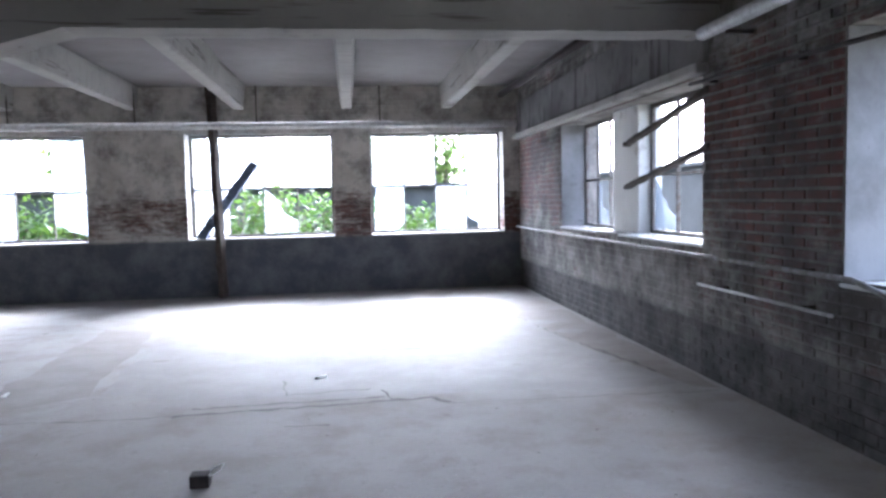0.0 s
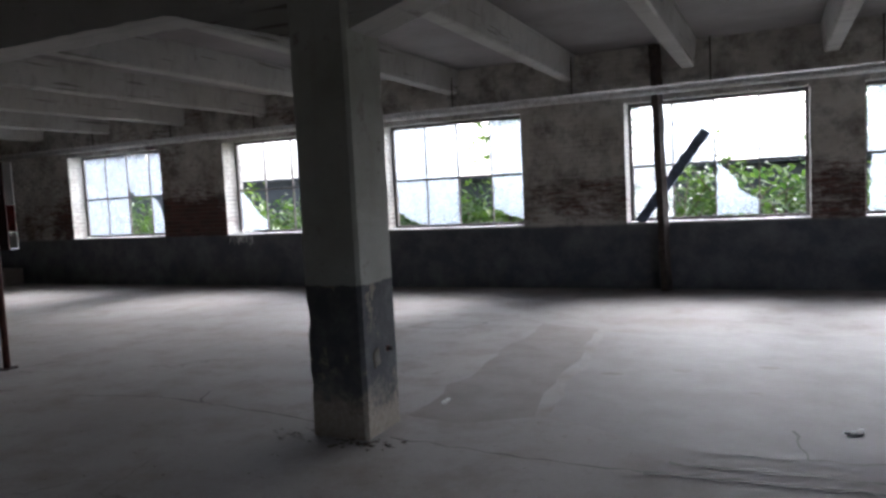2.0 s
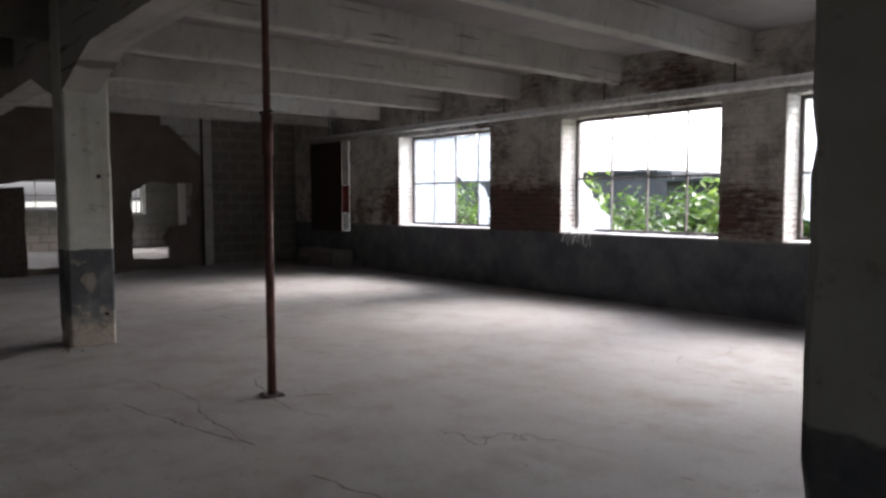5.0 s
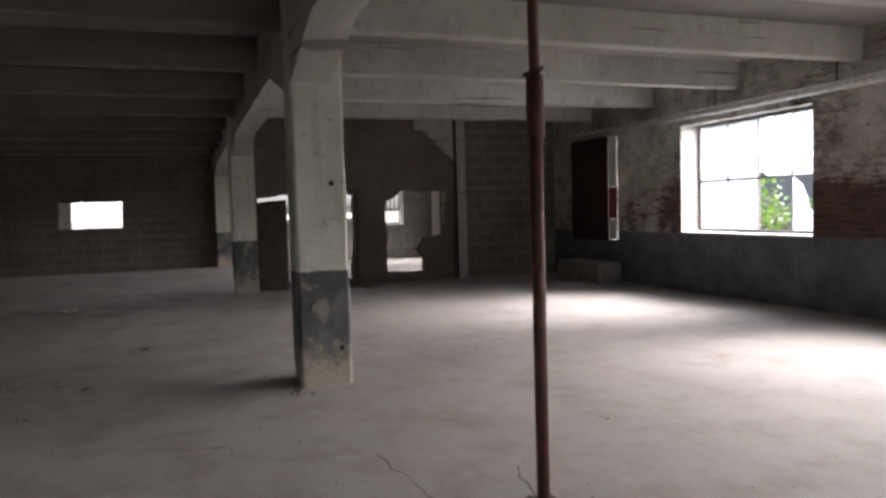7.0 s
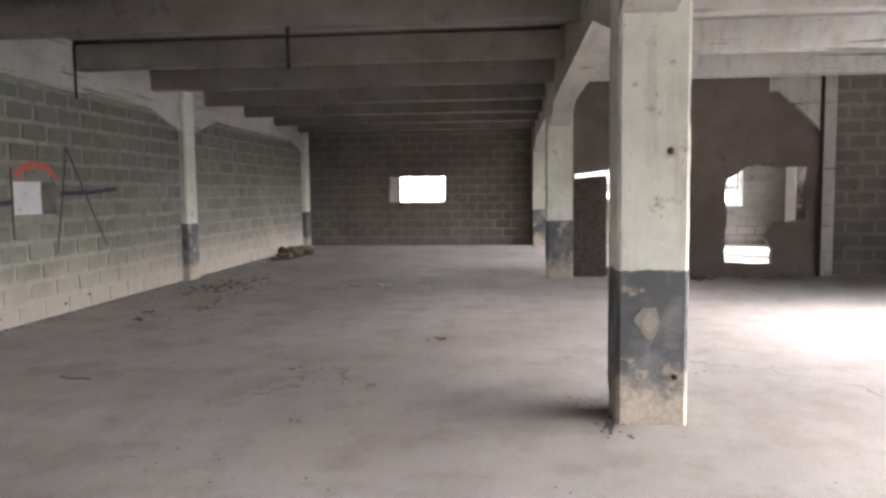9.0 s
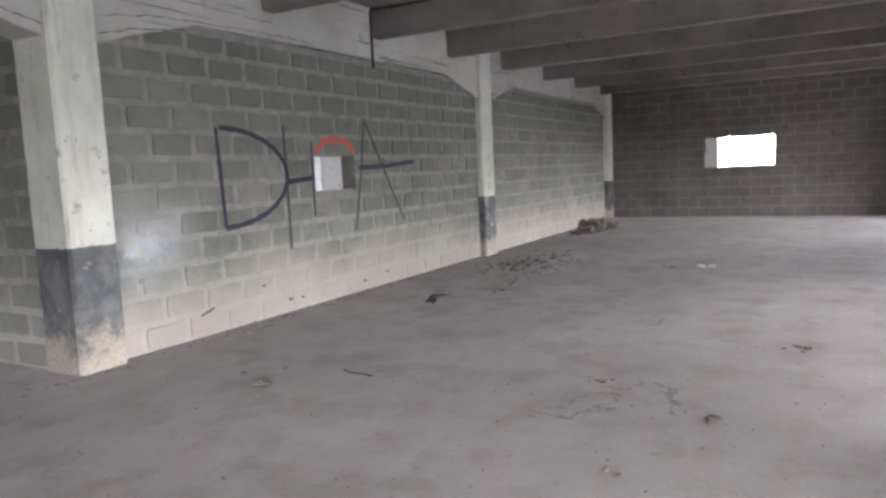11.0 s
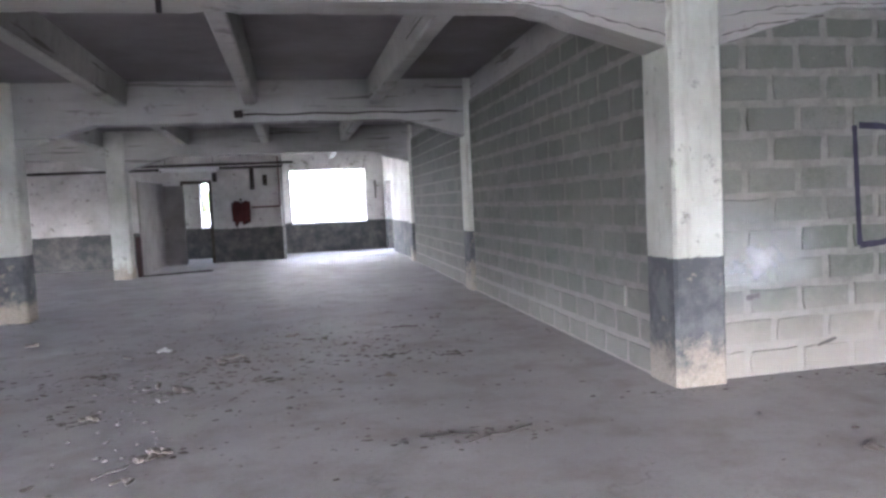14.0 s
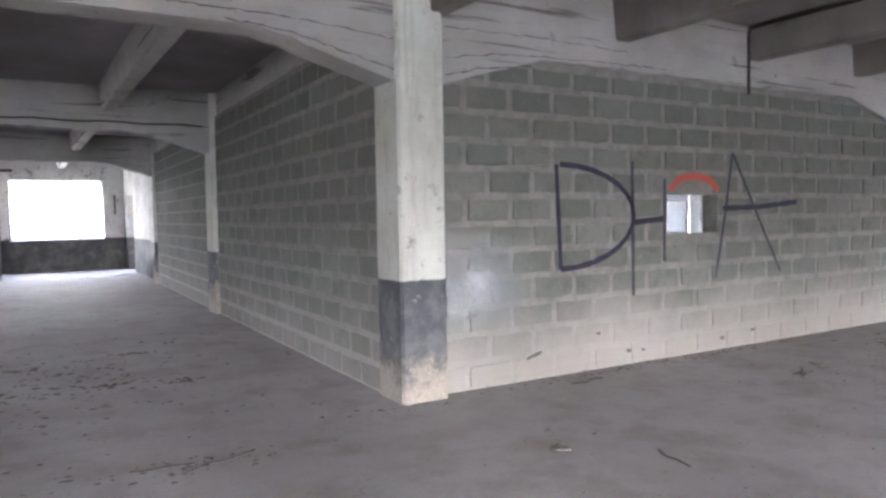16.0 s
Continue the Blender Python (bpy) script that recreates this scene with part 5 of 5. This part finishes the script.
for k, (x, y, sz) in enumerate(((-21.7, 0.6, 0.5), (-22.2, 0.7, 0.45), (-22.6, 0.55, 0.4), (-21.3, 0.75, 0.3))):
    scrap(x, y, sz, M_RUBBLE, "chunk of dark broken masonry in a heap by the wall", 400 + k, 0.45)
plank = part("board", box(PX - 0.4, PX - 0.37, 10.06, 10.22, 0.0, 1.75, 0.004), M_PALE)
tagged(plank, "pale board standing behind the broken partition", "board")
for k, (a, b) in enumerate(((8.93, 10.3), (6.42, 8.19))):
    for mat, size, n in ((M_LITTER, (0.01, 0.05), 60), (M_PALE, (0.02, 0.07), 26)):
        ob = litter("sill_debris", (EAST + 0.14, (a + b) / 2), (0.06, (b - a) * 0.24), n, size, mat, "broken plaster and glass on the side window sill", 60 + k + n)
        ob.location.z = 1.073


def anchor(x, y, z, label):
    """A rusty bolt end left in a column, with a stain plate."""
    ob = thing("wall_anchor", label, "anchor", "anchors in the columns", at=(x, y, z))
    smooth(part("plate", tube([(0.0, 0, 0), (0.012, 0, 0)], 0.02, 12), M_RUST, ob))
    smooth(part("bolt", tube([(0.012, 0, 0), (0.03, 0, 0)], 0.014, 8), M_DARKPIPE, ob))
    return ob


def bare_patch(x, y, z, size, seed):
    """A spot on a column where paint and skim have come away."""
    rng = random.Random(seed)
    for r, mat, out in ((1.0, M_BARE_SPOT, 0.0), (0.55, M_CRUMB, 0.003)):
        ring = [(y + size * r * math.cos(a * 0.52) * rng.uniform(0.6, 1.25), z + 1.35 * size * r * math.sin(a * 0.52) * rng.uniform(0.6, 1.25)) for a in range(12)]
        ob = part("bare_patch", plate(ragged(ring, 0.006, 0.02, seed), [], at_x(x + out), 0.012), mat)
        tagged(ob, "patch of bare concrete where the column paint has fallen off", "worn patch", kind="structure")


bare_patch(-10.463, 6.345, 0.62, 0.075, 41)
bare_patch(-10.463, 6.445, 0.34, 0.04, 42)
bare_patch(-3.293, 6.26, 0.47, 0.045, 43)
anchor(-10.47, 6.455, 1.63, "rusty bolt stuck in the concrete column")
anchor(-10.47, 6.495, 0.3, "rusty bolt stuck in the concrete column")
anchor(-3.3, 6.4, 0.5, "rusty bolt stuck in the concrete column")
litter("plaster_crumbs", (-7.2, -1.4), (1.4, 1.9), 120, (0.008, 0.035), M_CRUMB, "pale crumbs of plaster scattered over the floor", 14)
for k in range(16):
    rng = random.Random(300 + k)
    scrap(rng.gauss(-7.4, 0.9), rng.gauss(-2.3, 1.3), rng.uniform(0.06, 0.15), M_CRUMB if k % 5 == 0 else M_RUBBLE, PALE_SCRAP if k % 5 == 0 else DARK_SCRAP, 300 + k, 0.22)
litter("plaster_crumbs", (-3.0, 8.0), (3.0, 1.6), 40, (0.005, 0.02), M_CRUMB, "pale crumbs of plaster scattered over the floor", 15)


CLUMPS = ((-12.92, 4.86), (-13.87, 1.31), (-14.68, 1.75), (-16.79, 3.19), (-6.57, -2.86), (-6.98, -1.06),
          (-7.35, -2.01), (-8.77, -1.75), (-9.32, -1.55), (-7.08, 0.47), (-6.46, -0.43), (-9.13, -3.24), (-7.7, -1.2), (-6.2, -1.9), (-8.1, -2.9))
for k, (x, y) in enumerate(CLUMPS):
    litter("leaf_clump", (x, y), (0.1 if y < 1 else 0.06, 0.05), 22 if y < 1 else 12, (0.018, 0.05), M_LITTER, "small clump of dry leaves on the floor", 500 + k)
    if y < 0 and k % 2:
        litter("plaster_crumbs", (x + 0.08, y), (0.1, 0.06), 8, (0.01, 0.03), M_CRUMB, "pale crumbs of plaster among dry leaves", 530 + k)


for k, (x, y) in enumerate(((-3.3, 6.08), (-3.75, 6.08), (-10.45, 6.12), (-10.9, 6.05), (-4.12, -5.93), (-10.6, 0.36))):
    litter("plaster_crumbs", (x, y), (0.13, 0.05), 40, (0.006, 0.035), M_CRUMB if k % 2 else M_LITTER, "crumbs of plaster fallen round a column foot", 560 + k)


def scuff(x, z, size, seed):
    """A dark scuffed mark on the foot of the block wall."""
    rng = random.Random(seed)
    pts = [(x + size * rng.uniform(-1, 1), z + 0.25 * size * rng.uniform(-1, 1)) for _ in range(5)]
    ob = stroke(pts, 0.022, M_SEAM, "scuff_mark", "", seed)
    ob.parent = letters_wall


for k, (x, z, size) in enumerate(((-11.95, 0.2, 0.16), (-13.0, 0.13, 0.05), (-13.2, 0.12, 0.04), (-14.3, 0.12, 0.06), (-14.8, 0.15, 0.05), (-12.6, 0.33, 0.05), (-11.25, 0.6, 0.09))):
    scuff(x, z, size, 600 + k)


def twig(x, y, length, turn, seed, label="thin dry twig lying on the floor"):
    rng = random.Random(seed)
    pts = [(length * (i / 5 - 0.5), rng.uniform(-0.02, 0.02), 0.012 + rng.uniform(0, 0.01)) for i in range(6)]
    ob = smooth(part("twig", tube(pts, 0.005, 6), M_WOOD))
    ob.matrix_basis = pose(x, y, -0.004, 0, 0, turn)
    return tagged(ob, label, "twig", "twigs on the floor")


for k, (x, y, n, a) in enumerate(((-9.1, 0.8, 0.5, 20), (-8.8, 0.72, 0.35, -10), (-13.9, 1.3, 0.4, 35), (-11.3, 2.2, 0.3, 80), (-6.9, 0.7, 0.22, 50), (-15.2, 1.7, 0.5, 10), (-12.2, 0.5, 0.35, 5))):
    twig(x, y, n, a, k + 3)


# ---- outside ----
def leaf_mesh(rng, centres, per, spread, size):
    vs, fs = [], []
    for c in centres:
        for _ in range(per):
            p = Vector(c) + Vector((rng.gauss(0, spread), rng.gauss(0, spread), rng.gauss(0, spread * 0.8)))
            r = Euler((rng.uniform(-0.9, 0.9), rng.uniform(-0.9, 0.9), rng.uniform(0, 6.3))).to_matrix()
            s = size * rng.uniform(0.6, 1.3)
            n = len(vs)
            vs += [p + r @ Vector(q) * s for q in ((0, -0.9, 0), (0.38, -0.2, 0.08), (0.3, 0.45, 0.06), (0, 1, -0.06), (-0.3, 0.45, 0.06), (-0.38, -0.2, 0.08))]
            fs += [(n, n + 1, n + 2, n + 3), (n, n + 3, n + 4, n + 5)]
    me = bpy.data.meshes.new("crown")
    me.from_pydata([tuple(v) for v in vs], [], fs)
    me.update()
    return me


def shrub(x, y, height, width, seed, mat, label, per=13, leaf=0.084, name="shrub"):
    rng = random.Random(seed)
    ob = thing(name, label, "shrub" if height < 3 else "tree", "wild growth outside", at=(x, y, -0.25))
    bm = bmesh.new()
    tips = []
    for i in range(9):
        a = 6.283 * i / 9 + rng.uniform(-0.3, 0.3)
        p = Vector((0, 0, 0))
        q = Vector((math.cos(a) * width * rng.uniform(0.15, 0.4), math.sin(a) * width * 0.5 * rng.uniform(0.2, 0.5), height * rng.uniform(0.35, 0.55)))
        add_tube(bm, p, q, 0.018 * height, 6, 0.01 * height)
        for _ in range(3):
            e = q + Vector((rng.uniform(-1, 1) * width * 0.3, rng.uniform(-1, 1) * width * 0.2, height * rng.uniform(0.1, 0.45)))
            add_tube(bm, q, e, 0.009 * height, 5, 0.003 * height)
            tips += [e, q.lerp(e, 0.6), q.lerp(e, 0.25) + Vector((rng.uniform(-0.2, 0.2), rng.uniform(-0.2, 0.2), -0.1))]
    part("trunk", bm, M_BARK, ob)
    me = leaf_mesh(rng, tips, per, 0.17 * max(1.0, height / 2.2), leaf)
    me.materials.append(mat)
    crown = new("crown", me)
    crown.parent = ob
    return ob


BUSH = "leafy green shrub growing wild against the windows"
for k, (x, y, h, w) in enumerate(((-2.2, 14.6, 2.2, 2.4), (-0.4, 15.3, 2.0, 2.2), (-4.9, 14.5, 2.5, 1.2), (-6.3, 16.0, 1.9, 2.0), (-11.3, 14.4, 2.1, 0.9), (-8.3, 14.5, 1.9, 0.8), (-9.8, 14.2, 1.25, 1.5), (-12.6, 14.6, 1.3, 1.6), (-17.0, 17.0, 2.2, 2.4), (1.0, 15.8, 1.6, 1.6))):
    shrub(x, y, h, w, 20 + k, M_LEAF2 if k in (2, 4, 5) else M_LEAF, BUSH)
for k in range(7):
    shrub(-12.4 + 2.1 * k, 16.4 + 0.3 * (k % 2), 1.75, 2.6, 50 + k, M_LEAF, "dark overgrown hedge in front of the low shed", 26, 0.08, "hedge")
shrub(-5.6, 19.0, 4.6, 3.4, 71, M_LEAF2, "pale green young tree behind the windows", 60, 0.1, "tree")
shrub(1.3, 21.0, 5.0, 3.2, 72, M_LEAF2, "pale green young tree behind the windows", 60, 0.1, "tree")
shrub(-6.1, -21.5, 3.2, 2.4, 73, M_LEAF2, "pale green young tree outside the back room", 40, 0.09, "tree")


def shed(x0, x1, y0, y1, h, label):
    ob = thing("shed", label, "shed", at=((x0 + x1) / 2, (y0 + y1) / 2, -0.25))
    w, d = (x1 - x0) / 2, (y1 - y0) / 2
    part("wall", box(-w, w, -d, d, 0.0, h, 0.01), M_SHED, ob)
    bm = bmesh.new()
    for i in range(int(2 * w / 0.4)):
        add_box(bm, -w - 0.1 + i * 0.4, -w + 0.28 + i * 0.4, -d - 0.2, d + 0.2, h + 0.002, h + 0.06 + 0.02 * (i % 2))
    part("roof", bm, M_SHED, ob)
    return ob


shed(-11.5, 2.6, 17.6, 20.2, 2.0, "low dark shed behind the overgrown yard")
shed(5.0, 7.5, 8.0, 16.5, 2.15, "low dark shed close outside the side windows")
shed(-26.0, -14.2, 22.0, 26.0, 2.4, "low grey shed across the overgrown yard")


# pale masses added outside to weaken the daylight through the openings
def daylight_block(x0, x1, y0, y1, h, label):
    ob = thing("building", label, "building", at=((x0 + x1) / 2, (y0 + y1) / 2, -0.25))
    w, d = (x1 - x0) / 2, (y1 - y0) / 2
    part("wall", box(-w, w, -d, d, 0.0, h, 0.02), M_WHITE, ob)
    part("roof", box(-w - 0.25, w + 0.25, -d - 0.25, d + 0.25, h + 0.003, h + 0.2, 0.02), M_SHED, ob)
    return ob


daylight_block(-33.0, -27.2, -8.0, 6.4, 5.0, "pale building added outside the end wall to cut daylight")
daylight_block(-30.0, 4.0, -30.0, -24.5, 4.5, "pale building added across the back yard to cut daylight")

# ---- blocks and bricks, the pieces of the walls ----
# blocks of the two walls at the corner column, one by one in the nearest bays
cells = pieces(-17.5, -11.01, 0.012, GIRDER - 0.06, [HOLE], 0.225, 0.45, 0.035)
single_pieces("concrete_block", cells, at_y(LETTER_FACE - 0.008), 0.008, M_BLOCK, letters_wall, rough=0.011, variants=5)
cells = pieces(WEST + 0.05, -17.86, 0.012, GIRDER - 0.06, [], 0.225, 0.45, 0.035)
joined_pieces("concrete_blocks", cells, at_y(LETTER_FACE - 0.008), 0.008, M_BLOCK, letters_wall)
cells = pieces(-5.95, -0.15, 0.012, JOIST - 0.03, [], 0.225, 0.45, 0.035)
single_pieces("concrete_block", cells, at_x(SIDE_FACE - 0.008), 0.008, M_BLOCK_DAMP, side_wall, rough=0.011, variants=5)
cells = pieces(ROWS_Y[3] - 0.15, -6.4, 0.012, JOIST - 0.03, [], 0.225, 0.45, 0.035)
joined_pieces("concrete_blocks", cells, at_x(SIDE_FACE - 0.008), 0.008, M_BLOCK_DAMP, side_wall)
# west and end wall blocks, toned down to carry the shade there
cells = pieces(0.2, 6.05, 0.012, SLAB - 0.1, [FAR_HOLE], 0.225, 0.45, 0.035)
joined_pieces("concrete_blocks", cells, at_x(WEST), 0.008, M_BLOCK_DIM, west)
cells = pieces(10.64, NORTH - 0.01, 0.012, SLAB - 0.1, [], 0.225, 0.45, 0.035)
single_pieces("concrete_block", cells, at_x(PX - 0.008), 0.008, M_BLOCK_DIM, end_blocks, rough=0.011, variants=4)
cells = pieces(6.6, NORTH - 0.01, 0.012, SLAB - 0.1, W_OPEN[:2], 0.225, 0.45, 0.035)
joined_pieces("concrete_blocks", cells, at_x(WEST), 0.008, M_BLOCK, west)
# bricks of the north and east walls
cells = pieces(-18.0, EAST - 0.01, 0.91, SLAB - 0.1, N_OPEN, 0.075, 0.225, 0.012)
joined_pieces("bricks", cells, at_y(NORTH, -1), 0.007, M_NORTH, north, "", 0.003)
near = (4.76, 6.4)
cells = pieces(near[0], near[1], 0.01, 2.75, [], 0.075, 0.225, 0.014)
single_pieces("brick", cells[-300:], at_x(EAST, -1), 0.01, M_EAST, east, 0.003)
cells = cells[:-300] + pieces(6.41, NORTH - 0.01, 0.01, SLAB - 0.1, E_OPEN, 0.075, 0.225, 0.01) + pieces(0.5, near[0] - 0.01, 0.01, SLAB - 0.1, E_OPEN, 0.075, 0.225, 0.01)
joined_pieces("bricks", cells, at_x(EAST, -1), 0.009, M_EAST, east, "", 0.003)

# bricks of the window reveals
for a, b in N_WIN:
    for u, sign in ((a, 1), (b, -1)):
        cells = pieces(NORTH + 0.004, NORTH + 0.33, 0.935, 2.57, [], 0.075, 0.225, 0.006)
        joined_pieces("reveal_bricks", cells, at_x(u, sign), 0.006, M_REVEAL, north, "whitewashed bricks of a window reveal", 0.002)
for a, b, c, d in E_OPEN[:2]:
    for u0, u1 in ((a, a + 0.006), (b - 0.006, b))[a < 6:]:
        part("reveal", box(EAST + 0.004, EAST + 0.325, u0, u1, c + 0.01, d - 0.004), M_FLAKE, east, "flaking pale paint on a window reveal")
